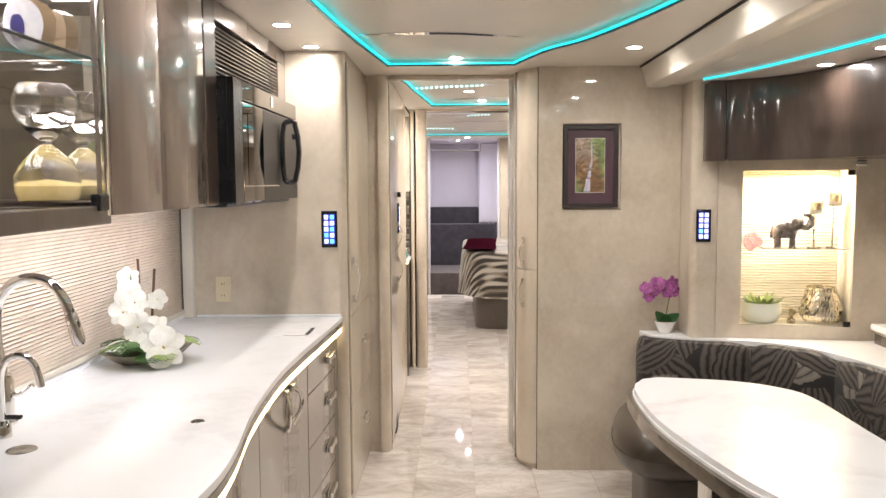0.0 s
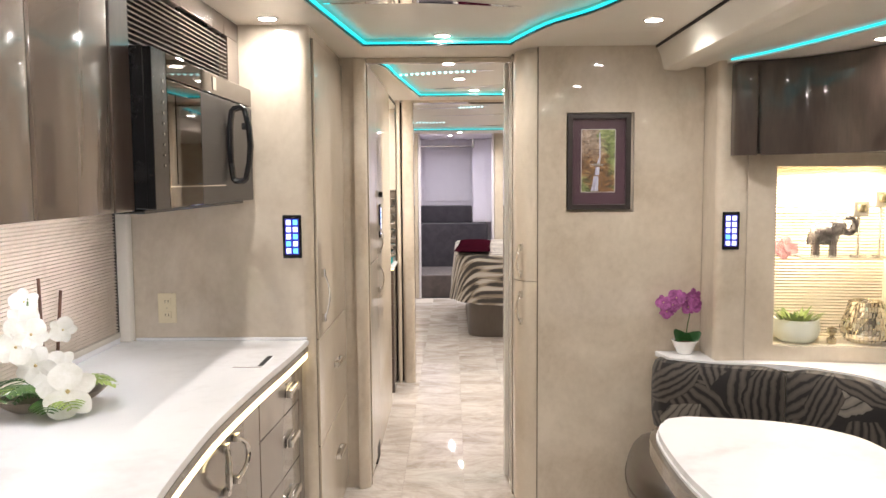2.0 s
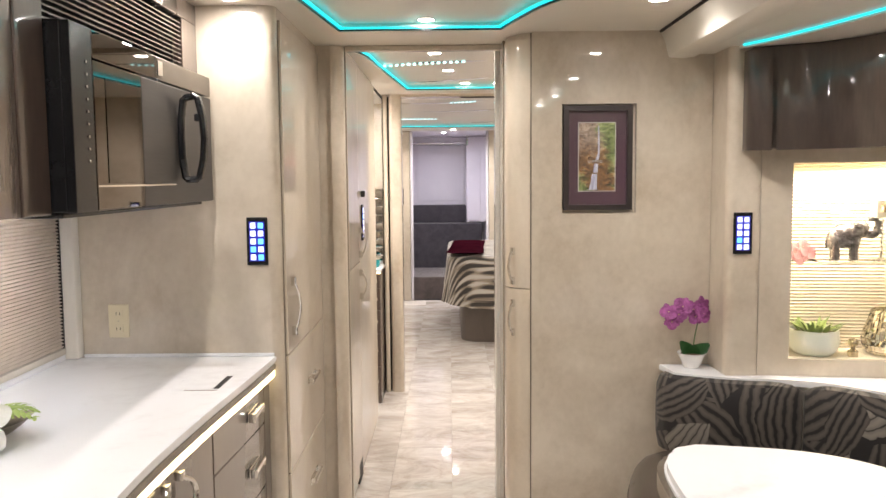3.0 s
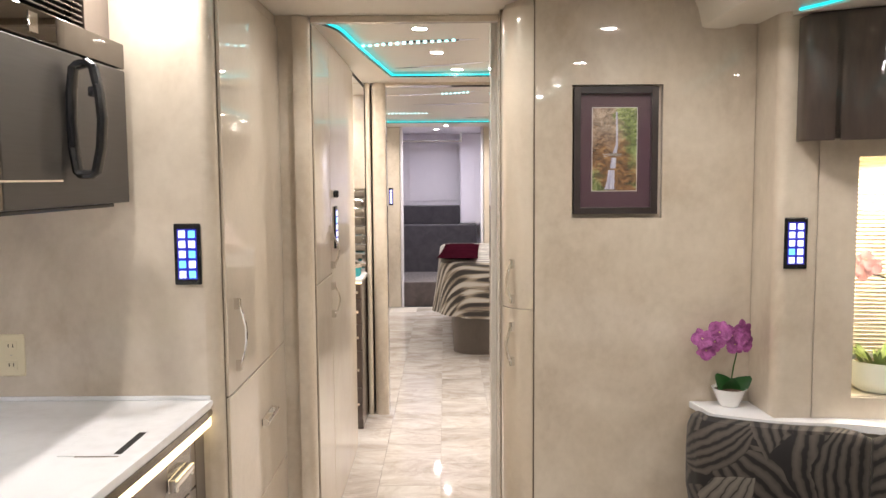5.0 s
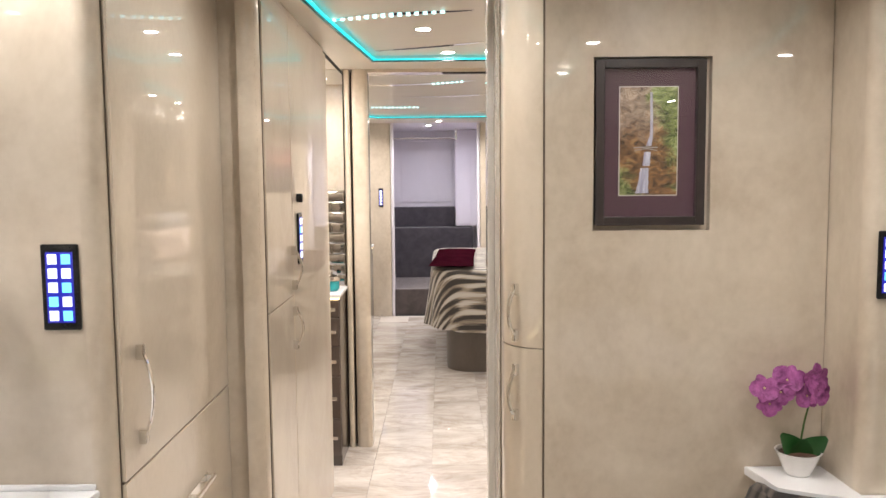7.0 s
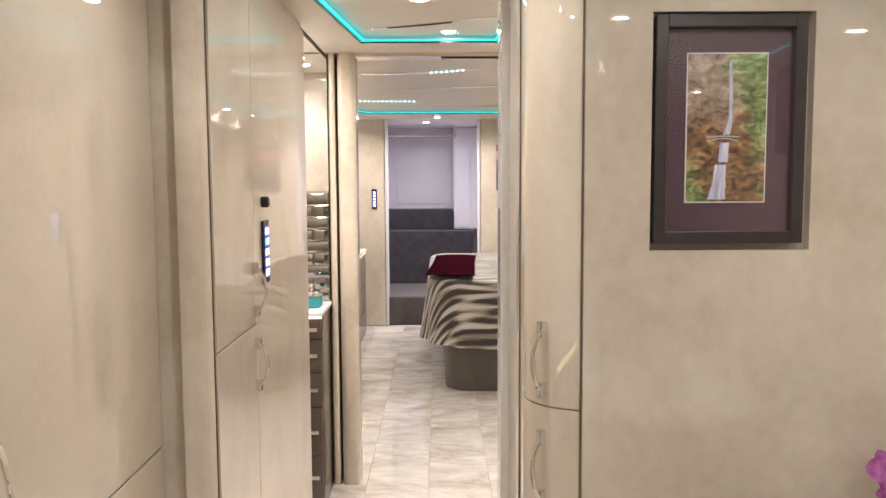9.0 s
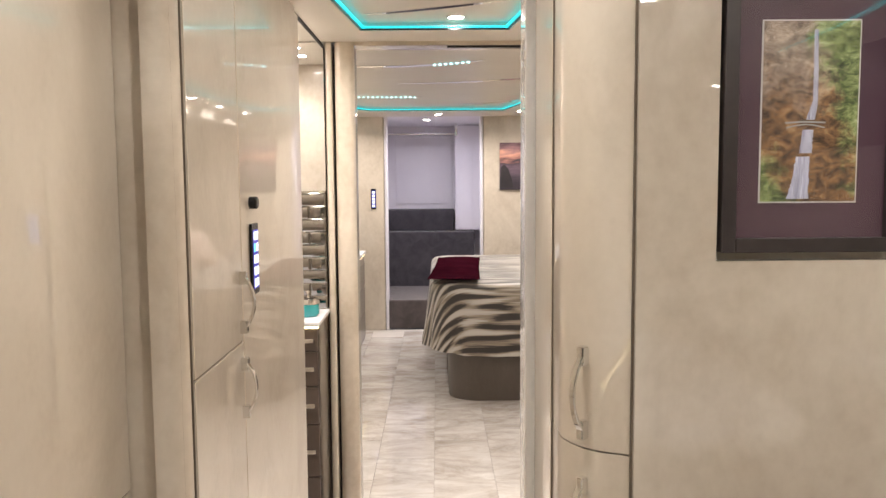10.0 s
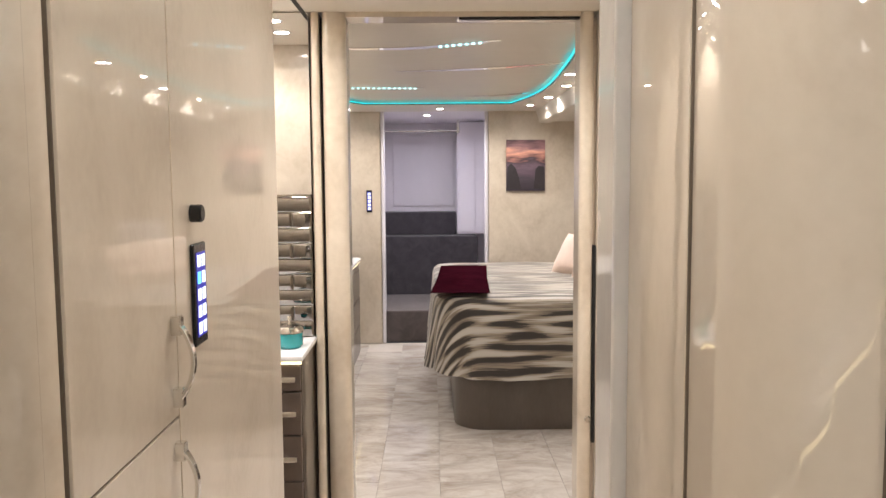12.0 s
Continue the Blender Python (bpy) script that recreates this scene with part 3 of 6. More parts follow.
def bow_handle(name, parent, p0, p1, normal, material=CHROME, out=0.032, r=0.0068):
    """A flat strap handle that bows away from its door between two tall square feet."""
    a, b, nrm = Vector(p0), Vector(p1), Vector(normal).normalized()
    d = (b - a).normalized()
    side = nrm.cross(d)
    n = 12
    pts = []
    for i in range(n + 1):
        t = i / n
        pts.append(a.lerp(b, 0.07 + 0.86 * t) + nrm * (0.013 + (out - 0.013) * math.sin(math.pi * t) ** 0.8))
    bm = bmesh.new()
    rings = []
    for i, q in enumerate(pts):
        run = (pts[min(i + 1, n)] - pts[max(i - 1, 0)]).normalized()
        lift = run.cross(side).normalized()
        w, h = r * (1.0 - 0.18 * math.sin(math.pi * i / n)), r * 0.42
        rings.append([bm.verts.new(q + side * (w * u) + lift * (h * v)) for u, v in ((-1, -0.6), (-0.8, -1), (0.8, -1), (1, -0.6), (1, 0.6), (0.8, 1), (-0.8, 1), (-1, 0.6))])
    for p, q in zip(rings, rings[1:]):
        for j in range(8):
            bm.faces.new((p[j], p[(j + 1) % 8], q[(j + 1) % 8], q[j]))
    bm.faces.new(rings[0][::-1])
    bm.faces.new(rings[-1])
    for q in (a + d * 0.010, b - d * 0.010):
        m = Matrix.Translation(q + nrm * 0.008) @ nrm.to_track_quat("Z", "Y").to_matrix().to_4x4() @ Matrix.Diagonal((r * 2.1, 0.032, 0.019, 1))
        vs = bmesh.ops.create_cube(bm, size=1.0, matrix=m)["verts"]
        bmesh.ops.bevel(bm, geom=list({e for v in vs for e in v.link_edges}), offset=0.002, segments=2, affect="EDGES")
    return part(name, bm, material, parent, "bowed chrome strap handle")


def pull(parent, x, y, z, w=0.075):
    """A short flat drawer pull on a face that looks to +x, along y."""
    bm = box(x, x + 0.003, y - w / 2, y + w / 2, z - 0.013, z + 0.013, 0.001)
    for s in (-1, 1):
        box(x + 0.002, x + 0.022, y + s * (w / 2 - 0.010) - 0.008, y + s * (w / 2 - 0.010) + 0.008, z - 0.010, z + 0.010, 0.002, bm)
    box(x + 0.017, x + 0.026, y - w / 2 + 0.002, y + w / 2 - 0.002, z - 0.007, z + 0.007, 0.002, bm)
    return part("handle", bm, CHROME, parent, "chrome pull")


# galley end column with the pantry face
wall = thing("pantry_cabinet", (-0.78, 7.5, 0), "tall glossy cream pantry with drawers below its door", "cabinet")
part("body", prism(fillet(-1.16, -0.408, 7.115, 7.95, 0.035, ("se",)), 0.0, 2.10), CREAM, wall)
d = part("door", box(-0.410, -0.398, 7.165, 7.948, 0.905, 2.06, 0.002), CREAM_GRAIN, wall)
bow_handle("handle", d, (-0.398, 7.245, 1.165), (-0.398, 7.245, 0.965), (1, 0, 0))
for z0, z1, zp in ((0.475, 0.900, 0.715), (0.06, 0.470, 0.30)):
    d = part("drawer", box(-0.410, -0.398, 7.165, 7.948, z0, z1, 0.002), CREAM_GRAIN, wall)
    pull(d, -0.398, 7.62, zp, 0.17)

part("seam", box(-0.412, -0.4065, 7.1615, 7.1645, 0.06, 2.06), SEAM, wall, "dark seam")
for z in (0.9003, 0.4703):
    part("seam", box(-0.412, -0.4025, 7.165, 7.948, z, z + 0.0044), SEAM, wall, "dark seam")

# closet block with the pilaster
wall = thing("hall_closet", (-0.7, 8.6, 0), "tall glossy cream closet with rounded pilaster and split doors", "cabinet")
part("body", prism(fillet(-1.16, -0.292, 7.952, 9.305, 0.045, ("se",)), 0.0, 2.10), CREAM, wall)
part("pilaster", band(arc(-0.342, 7.985, 0.052, 270, 360, 8), -0.004, 0.0, 2.098), CREAM, wall)
for z0, z1, h0, h1 in ((1.108, 2.07, 1.275, 1.135), (0.05, 1.103, 1.064, 0.925)):
    d = part("door", box(-0.294, -0.280, 7.995, 8.395, z0, z1, 0.0015), CREAM_GRAIN, wall)
    bow_handle("handle", d, (-0.280, 8.372, h0), (-0.280, 8.372, h1), (1, 0, 0), r=0.0085, out=0.034)
part("seam", box(-0.302, -0.2945, 7.9555, 7.9580, 0.0, 2.098), SEAM, wall, "dark seam")
part("seam", box(-0.30, -0.2845, 7.9918, 7.9945, 0.0, 2.098), SEAM, wall, "dark seam")
part("seam", box(-0.30, -0.2845, 8.3955, 8.3995, 0.05, 2.07), SEAM, wall, "dark seam")
part("seam", box(-0.30, -0.2845, 7.996, 8.395, 1.1035, 1.1075), SEAM, wall, "dark seam")
part("toe_vent", box(-0.30, -0.2795, 8.24, 8.39, 0.015, 0.11), GAP, wall, "dark vent slot near the floor")
d = part("door", box(-0.294, -0.280, 8.400, 9.30, 0.05, 2.07, 0.0015), CREAM_GRAIN, wall)
part("sensor", lathe([(0, 0.0), (0.016, 0.0), (0.016, 0.018), (0.013, 0.021), (0, 0.021)], 0, 0, 0, 20), BLACK, d, "round black sensor")
bpy.data.objects["sensor"].matrix_basis = Matrix.Translation(Vector((-0.280, 8.50, 1.443)) - ORIGIN[wall]) @ pose(0, 0, 0, 0, 90, 0) @ Matrix.Translation(ORIGIN[wall])

# ---- east side: picture wall and rounded pantry ----
curve_e = [(0.503, 7.672)] + arc(0.527, 7.79, 0.119, 250, 180, 8)[1:] + [(0.408, 7.86)]
wall = thing("rounded_pantry", (0.7, 8.0, 0), "tall glossy cream pantry with rounded corner doors", "cabinet")
part("body", prism([(1.235, 8.30), (0.428, 8.30), (0.428, 8.21), (0.418, 8.21), (0.418, 7.80), (0.46, 7.715), (0.51, 7.688), (1.235, 7.684)], 0.0, 2.10), CREAM, wall)
for z0, z1 in ((1.062, 2.075), (0.03, 1.0592)):
    part("door", band(curve_e, -0.012, z0, z1, 0.001), CREAM_GRAIN, wall)
part("seam", box(0.5035, 0.5068, 7.668, 7.69, 0.0, 2.098), SEAM, wall, "dark seam")
part("seam", box(0.4052, 0.414, 7.8606, 7.8629, 0.0, 2.098), SEAM, wall, "dark seam")
part("side_panel", box(0.404, 0.416, 7.863, 8.103, 0.0, 2.098, 0.001), CREAM_GRAIN, wall)
part("edge_trim", box(0.384, 0.424, 8.105, 8.212, 0.0, 2.099, 0.006), surface("pale_stone_trim", (0.76, 0.73, 0.69), (0.62, 0.59, 0.56), 0.25, coat=0.8, scale=7, fine=60, stretch=(1, 1, 0.4), bump=0.0), wall, "pale veined stone end trim")
for h0, h1 in ((1.225, 1.083), (1.008, 0.866)):
    bow_handle("handle", bpy.data.objects["rounded_pantry"], (0.441, 7.712, h0), (0.441, 7.712, h1), (-0.78, -0.62, 0), r=0.0065, out=0.034)
# wall with a shallow recess for the picture
pic = (0.630, 0.930, 1.372, 1.812)
def pierced(x0, x1, z0, z1, hx0, hx1, hz0, hz1, y0, y1):
    """An upright wall slab across y with one rectangular opening."""
    bm = ring_plate([(x0, z0), (x1, z0), (x1, z1), (x0, z1)], 0.0, y1 - y0, [(hx0, hz0), (hx1, hz0), (hx1, hz1), (hx0, hz1)])
    for v in bm.verts:
        v.co = (v.co.x, y0 + v.co.z, v.co.y)
    return bm


structure("wall_picture", pierced(0.5070, 1.235, 0, 2.10, *pic, 7.66, 7.684), CREAM, "glossy cream wall with a shallow picture recess")

# slide-out end wall with the display niche
N0, N1, NB, NT = 1.478, 1.992, 0.812, 1.566
bm = prism([(1.237, 7.684), (1.237, 7.50)] + arc(1.275, 7.498, 0.038, 180, 270, 6) + [(1.352, 7.460), (1.352, 7.70), (1.237, 7.70)], 0, SLIDE)
structure("wall_slide_corner", bm, CREAM, "rounded cream corner post of the slide-out")
structure("wall_slide_end", pierced(1.362, 2.25, 0, SLIDE, N0, N1, NB, NT, 7.455, 7.48), CREAM, "cream slide-out end wall with a lit niche opening")
structure("trim_groove", box(1.352, 1.362, 7.466, 7.48, 0, SLIDE), CREAM)
structure("wall_slide_back", box(1.352, 2.25, 7.702, 7.72, 0, SLIDE), CREAM)

# wall between bath and bedroom, with a pocket door opening
bm = prism(fillet(-1.16, -0.300, 10.03, 10.15, 0.02, ("se",)), 0, 2.10)
structure("trim_post_1", prism(fillet(-0.290, -0.258, 10.03, 10.15, 0.012, ("sw", "se")), 0, 2.10), CREAM)
structure("trim_post_2", prism(fillet(-0.248, -0.160, 10.03, 10.15, 0.028, ("sw", "se")), 0, 2.10), CREAM)
structure("trim_post_3", prism(fillet(0.690, 0.742, 10.03, 10.15, 0.022, ("sw", "se")), 0, 2.10), CREAM)
structure("wall_bedroom_2", box(0.755, 2.25, 10.03, 10.15, 0, 2.10), CREAM)
structure("trim_header_2", box(-0.160, 0.690, 10.03, 10.15, 2.082, 2.10), CREAM)
structure("wall_bedroom_1", bm, CREAM, "cream partition with a pocket door opening")
structure("trim_slot", box(-0.31, -0.24, 10.10, 10.14, 0, 2.09), GAP)
structure("trim_ceiling_slot", box(-0.318, -0.303, 9.31, 10.03, 2.096, 2.0995), GAP, "dark door track in the ceiling")
structure("trim_track", box(0.25, 0.688, 10.035, 10.06, 2.074, 2.081), GAP, "dark pocket door track")
structure("trim_header_1", box(-0.28, 0.405, 7.955, 7.99, 2.075, 2.099, 0.003), CREAM)
structure("wall_bath_east", box(1.235, 1.30, 8.30, 10.03, 0, 2.10), CREAM)

# bedroom end wall and closet
structure("wall_north_1", prism(fillet(-1.16, -0.315, 14.39, 14.50, 0.015, ("se",)), 0, 2.10), CREAM)
structure("wall_north_2", prism(fillet(0.655, 2.25, 14.39, 14.50, 0.015, ("sw",)), 0, 2.10), CREAM)
structure("trim_jamb_1", box(-0.312, -0.285, 14.385, 14.52, 0, 2.099, 0.004), LILAC, "silvery lilac closet jamb")
structure("trim_jamb_2", box(0.628, 0.652, 14.385, 14.52, 0, 2.099, 0.004), LILAC, "silvery lilac closet jamb")
structure("wall_closet_back", box(-1.16, 2.25, 15.95, 16.1, 0, 2.10), LILAC)
structure("wall_closet_west", box(-0.50, -0.40, 14.50, 15.95, 0, 2.10), LILAC)
structure("wall_closet_east", box(0.80, 0.90, 14.50, 15.95, 0, 2.10), LILAC)
steps = thing("closet_steps", (0.1, 15.2, 0), "grey carpeted steps in the closet alcove", "steps")
part("step", box(-0.398, 0.798, 14.43, 15.50, 0.0, 0.29, 0.012), CARPET_STEP, steps, "taupe carpeted tread")
part("step", box(-0.398, 0.62, 15.50, 15.948, 0.0, 0.90, 0.012), CARPET, steps)
part("step", box(-0.398, 0.40, 15.72, 15.948, 0.90, 1.145, 0.012), CARPET, steps)
cl = thing("closet_door", (0.5, 15.6, 0.9), "plain white closet door panel", "closet door")
part("panel", box(0.41, 0.795, 15.62, 15.66, 0.915, 2.09, 0.003), LILAC, cl)
part("trim", box(0.43, 0.60, 15.612, 15.62, 0.935, 1.90, 0.002), LILAC, cl)
rail = thing("closet_rod", (0.1, 15.5, 1.98), "chrome closet rod near the ceiling", "rod")
part("rod", tube([(-0.398, 15.4, 1.985), (0.41, 15.4, 1.985)], 0.011, 12), CHROME, rail)
part("bracket", box(0.40, 0.43, 15.385, 15.415, 1.965, 2.098, 0.004), CHROME, rail)
wb = thing("closet_wall_panel", (0, 15.94, 1.2), "flat white panel on the closet back wall", "wall panel")
part("panel", box(-0.28, 0.38, 15.937, 15.948, 1.20, 1.97, 0.003), LILAC, wb)

# ---- galley: wall cabinets, worktop, base cabinets ----
FX = -0.672
CABZ0, CABZ1 = 1.448, 2.098
unit = thing("display_cabinet", (-0.9, 5.0, CABZ0), "bronze display cabinet with glass door and mirrored back", "cabinet")
part("bottom", box(-1.16, FX + 0.005, 4.30, 5.255, 1.430, CABZ0 + 0.024, 0.004), DARK_WOOD, unit)
part("top", box(-1.16, FX, 4.30, 5.268, 2.07, CABZ1), BRONZE_WOOD, unit)
part("side", box(-1.16, FX, 5.250, 5.268, CABZ0 + 0.03, 2.07), BRONZE_WOOD, unit)
part("back", box(-1.159, -1.145, 4.30, 5.25, CABZ0 + 0.03, 2.07), MIRROR, unit, "mirrored back panel")
part("inner_side", box(-1.145, FX - 0.02, 5.242, 5.25, CABZ0 + 0.03, 2.07), MIRROR, unit, "mirrored side panel")
part("glass_door", box(FX - 0.008, FX - 0.002, 4.30, 5.232, CABZ0 + 0.032, 2.068), PANE, unit, "clear glass door").visible_shadow = False
part("edge_strip", box(FX - 0.006, FX + 0.006, 5.234, 5.250, CABZ0, CABZ1, 0.002), CHROME, unit, "chrome edge strip")
part("hinge", box(FX - 0.01, FX + 0.012, 5.185, 5.232, CABZ0 + 0.012, CABZ0 + 0.048, 0.003), BLACK, unit, "black glass hinge")
part("shelf", box(-1.14, FX - 0.02, 4.30, 5.24, 1.782, 1.790, 0.002), GLASS, unit, "clear glass shelf").visible_shadow = False

unit = thing("wall_cabinet", (-0.9, 5.6, CABZ0), "bronze high-gloss wall cabinet with flush doors", "cabinet")
part("body", box(-1.16, FX - 0.020, 5.270, 6.068, CABZ0, CABZ1), BRONZE_WOOD, unit)
for y0, y1 in ((5.272, 5.583), (5.586, 5.950)):
    part("door", band([(FX, y0), (FX + 0.004, y0 + 0.02), (FX + 0.006, (y0 + y1) / 2), (FX + 0.004, y1 - 0.02), (FX, y1)], 0.018, CABZ0, 2.075, 0.002), BRONZE_WOOD, unit)
part("stile", box(FX - 0.02, FX + 0.004, 5.953, 6.068, CABZ0, 2.075, 0.003), DARK_WOOD, unit, "darker wood stile")

unit = thing("vent_cabinet", (-0.9, 6.6, 1.83), "bronze cabinet above the microwave with a louvred vent", "cabinet")
# solid box; its near-black colour stands for the shade between the slats
part("body", box(-1.16, FX - 0.03, 6.070, 7.113, 1.862, CABZ1), GAP, unit, "near-black body standing for the shade behind the louvres")
part("top_rail", box(FX - 0.03, FX + 0.002, 5.953, 7.113, 2.034, CABZ1, 0.002), BRONZE_WOOD, unit)
part("end_stile", box(FX - 0.03, FX + 0.002, 6.965, 7.113, 1.862, 2.033, 0.002), BRONZE_WOOD, unit)
for i in range(12):
    z = 1.868 + i * 0.0138
    bm = box(-0.012, 0.012, 6.070, 6.963, -0.0022, 0.0022, 0.001)
    bmesh.ops.transform(bm, matrix=pose(FX - 0.012, 0, z, 0, 28, 0), verts=bm.verts)
    part("slat", bm, TAUPE, unit)

mw = thing("microwave", (-0.85, 6.57, 1.452), "built-in stainless and black microwave with looped black handle", "microwave")
MX = -0.616
part("body", box(-1.15, MX - 0.020, 6.072, 7.066, 1.452, 1.858, 0.003), BLACK, mw)
part("control_strip", box(MX - 0.02, MX, 6.072, 6.175, 1.452, 1.856, 0.0015), BLACK, mw, "glossy black control strip")
for i in range(9):
    part("key", box(MX, MX + 0.002, 6.140, 6.148, 1.56 + 0.027 * i, 1.566 + 0.027 * i, 0.0005), STEEL, mw)
part("top_panel", box(MX - 0.02, MX, 6.178, 7.066, 1.792, 1.856, 0.003), BRONZE_MIRROR, mw)
dr = part("door", box(MX - 0.02, MX, 6.178, 6.460, 1.452, 1.788, 0.003), BRONZE_MIRROR, mw, "smoked mirror door")
part("door_side", box(MX - 0.02, MX, 6.461, 7.066, 1.452, 1.788, 0.003), surface("satin_steel", (0.115, 0.104, 0.094), (0.082, 0.074, 0.066), 0.48, metal=0.6, scale=4, fine=160, stretch=(0.05, 0.05, 1)), dr, "satin steel panel behind the handle")
part("window", box(MX, MX + 0.0015, 6.24, 6.445, 1.515, 1.755, 0.0005), plain("smoked_glass", (0.10, 0.09, 0.082), 0.04, 1.0), dr, "smoked window")
HY = 6.735
loop = [(-0.606, 1.64), (-0.605, 1.70), (-0.598, 1.752), (-0.592, 1.758), (-0.566, 1.764), (-0.556, 1.758), (-0.544, 1.70), (-0.540, 1.64), (-0.545, 1.58), (-0.557, 1.528), (-0.566, 1.522), (-0.592, 1.522), (-0.598, 1.528), (-0.605, 1.58)]
bm = tube([(x, HY, z) for x, z in loop], 0.0105, 8, closed=True)
for v in bm.verts:
    v.co.y = HY + (v.co.y - HY) * 1.7
part("handle", bm, BLACK, dr, "elongated black loop handle standing off the door")
part("latch_button", box(-0.566, -0.549, HY - 0.012, HY + 0.012, 1.690, 1.712, 0.004), BLACK, dr)
part("door_line", box(MX - 0.001, MX + 0.0008, 6.18, 6.70, 1.506, 1.510), CHROME, dr, "thin bright line low on the door")
part("badge", box(MX, MX + 0.002, 6.585, 6.62, 1.805, 1.845, 0.0005), CHROME, mw, "round chrome badge")
part("lower_vent", box(-1.0, -0.65, 6.08, 7.05, 1.440, 1.4515, 0.003), BLACK, mw)

lamp_s = thing("under_cabinet_light", (-0.93, 5.75, 1.43), "slim light strip under the wall cabinets", "light strip")
part("housing", box(-0.87, -0.81, 4.4, 6.03, 1.4445, 1.4475, 0.002), STEEL, lamp_s)
part("diffuser", box(-0.86, -0.82, 4.42, 6.02, 1.4425, 1.4443), plain("warm_strip", (1, 1, 1), 0.4, glow=(1.0, 0.86, 0.66), strength=4.0), lamp_s)

# pleated window shade behind the worktop
sh = thing("pleated_shade", (-1.13, 5.3, 0.93), "closed cream pleated shade above the worktop", "window shade")
bm = bmesh.new()
npl = 42
rows = []
for i in range(npl * 2 + 1):
    z = 0.955 + (1.446 - 0.955) * i / (npl * 2)
    x = -1.148 + (0.012 if i % 2 else 0)
    rows.append([bm.verts.new((x, y, z)) for y in (3.0, 7.055)])
for a, b in zip(rows, rows[1:]):
    bm.faces.new((a[0], a[1], b[1], b[0]))
part("pleats", bm, SHADE, sh)
part("bottom_rail", box(-1.155, -1.130, 3.0, 7.055, 0.935, 0.956, 0.003), CREAM_SOFT, sh)
# near-black strip in place of the shadow beside the pleats
part("side_shadow_strip", box(-1.158, -1.138, 7.056, 7.064, 0.935, 1.447), GAP, sh, "dark strip painted as shadow at the shade's end")
structure("trim_window_post", box(-1.158, -1.095, 7.066, 7.113, 0.914, 1.447, 0.006), CEILING, "pale window post")

# worktop
edge = xy(spline([(-0.430, 7.113, 0), (-0.444, 6.80, 0), (-0.464, 6.45, 0), (-0.476, 6.10, 0), (-0.470, 5.85, 0), (-0.450, 5.56, 0), (-0.412, 5.27, 0), (-0.405, 5.06, 0), (-0.44, 4.86, 0), (-0.56, 4.70, 0), (-0.62, 4.4, 0), (-0.62, 3.0, 0)], 6))
top = thing("worktop", (-0.8, 5.5, 0.87), "white quartz worktop with a stepped bronze edge", "countertop")
part("slab", prism([(-1.16, 7.113)] + edge + [(-1.16, 3.0)], 0.893, 0.912, 0.006, seg=3), QUARTZ, top)
part("edge_step", band(offset(edge, -0.006), -0.03, 0.887, 0.893), QUARTZ, top)
low = offset(edge, -0.002)
part("edge", band(low, -0.03, 0.866, 0.887, 0.007), QUARTZ_EDGE, top, "polished bronze lower edge")
part("backsplash", box(-1.16, -1.136, 3.0, 7.064, 0.912, 0.934, 0.004), QUARTZ, top)
part("end_splash", box(-1.094, -0.435, 7.103, 7.1135, 0.912, 0.924, 0.003), QUARTZ, top)
part("drain_cap", lathe([(0, 0.002), (0.010, 0.002), (0.016, 0.0018), (0.018, 0.0), (0, 0.0)], -0.571, 5.497, 0.912, 20), STEEL, top, "round steel cap")
part("hatch", box(-0.64, -0.50, 6.66, 6.83, 0.9115, 0.9135, 0.0008), QUARTZ, top, "flush pop-up outlet lid")
part("hatch_slot", box(-0.520, -0.503, 6.67, 6.82, 0.9125, 0.9142), GAP, top, "dark finger slot")
part("hatch_seam", box(-0.60, -0.505, 6.655, 6.660, 0.911, 0.9128), SEAM, top)
part("sink_drain_ring", lathe([(0, 0.001), (0.024, 0.001), (0.027, 0.002), (0.032, 0.002), (0.034, 0.0), (0, 0.0)], -0.905, 5.275, 0.912, 24), STEEL, top, "dark steel sink ring")
strip = thing("led_edge_light", (-0.46, 6.0, 0.86), "warm glowing light strip under the worktop edge", "light strip")
part("diffuser", band(offset(edge, -0.007), -0.018, 0.840, 0.8655), WARM_LED, strip)


# base cabinets follow the worktop's line
def at_y(y, inset):
    for a, b in zip(edge, edge[1:]):
        if b[1] <= y <= a[1] and a[1] > b[1]:
            return a[0] + (b[0] - a[0]) * (a[1] - y) / (a[1] - b[1]) - inset
    return edge[-1][0] - inset


def front(y0, y1, inset=0.028, n=6):
    return [(at_y(y1 - (y1 - y0) * i / n, inset), y1 - (y1 - y0) * i / n) for i in range(n + 1)]


def carcass(unit, y0, y1):
    ln = front(y0, y1, 0.048)
    part("body", prism(ln + [(-1.16, y0), (-1.16, y1)], 0.08, 0.87), TAUPE, unit)
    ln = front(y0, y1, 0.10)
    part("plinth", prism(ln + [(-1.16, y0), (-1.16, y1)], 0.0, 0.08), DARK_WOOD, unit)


def cup_pull(parent, y, z, w=0.13):
    x = at_y(y, 0.028)
    bm = box(x, x + 0.003, y - w / 2, y + w / 2, z - 0.017, z + 0.017, 0.001)
    box(x + 0.002, x + 0.024, y - w / 2, y + w / 2, z + 0.009, z + 0.016, 0.003, bm)
    box(x + 0.018, x + 0.025, y - w / 2, y + w / 2, z - 0.004, z + 0.016, 0.003, bm)
    for s in (-1, 1):
        box(x + 0.002, x + 0.024, y + s * (w / 2 - 0.006) - 0.006, y + s * (w / 2 - 0.006) + 0.006, z - 0.015, z + 0.015, 0.003, bm)
    part("handle", bm, CHROME, parent, "chrome cup pull")


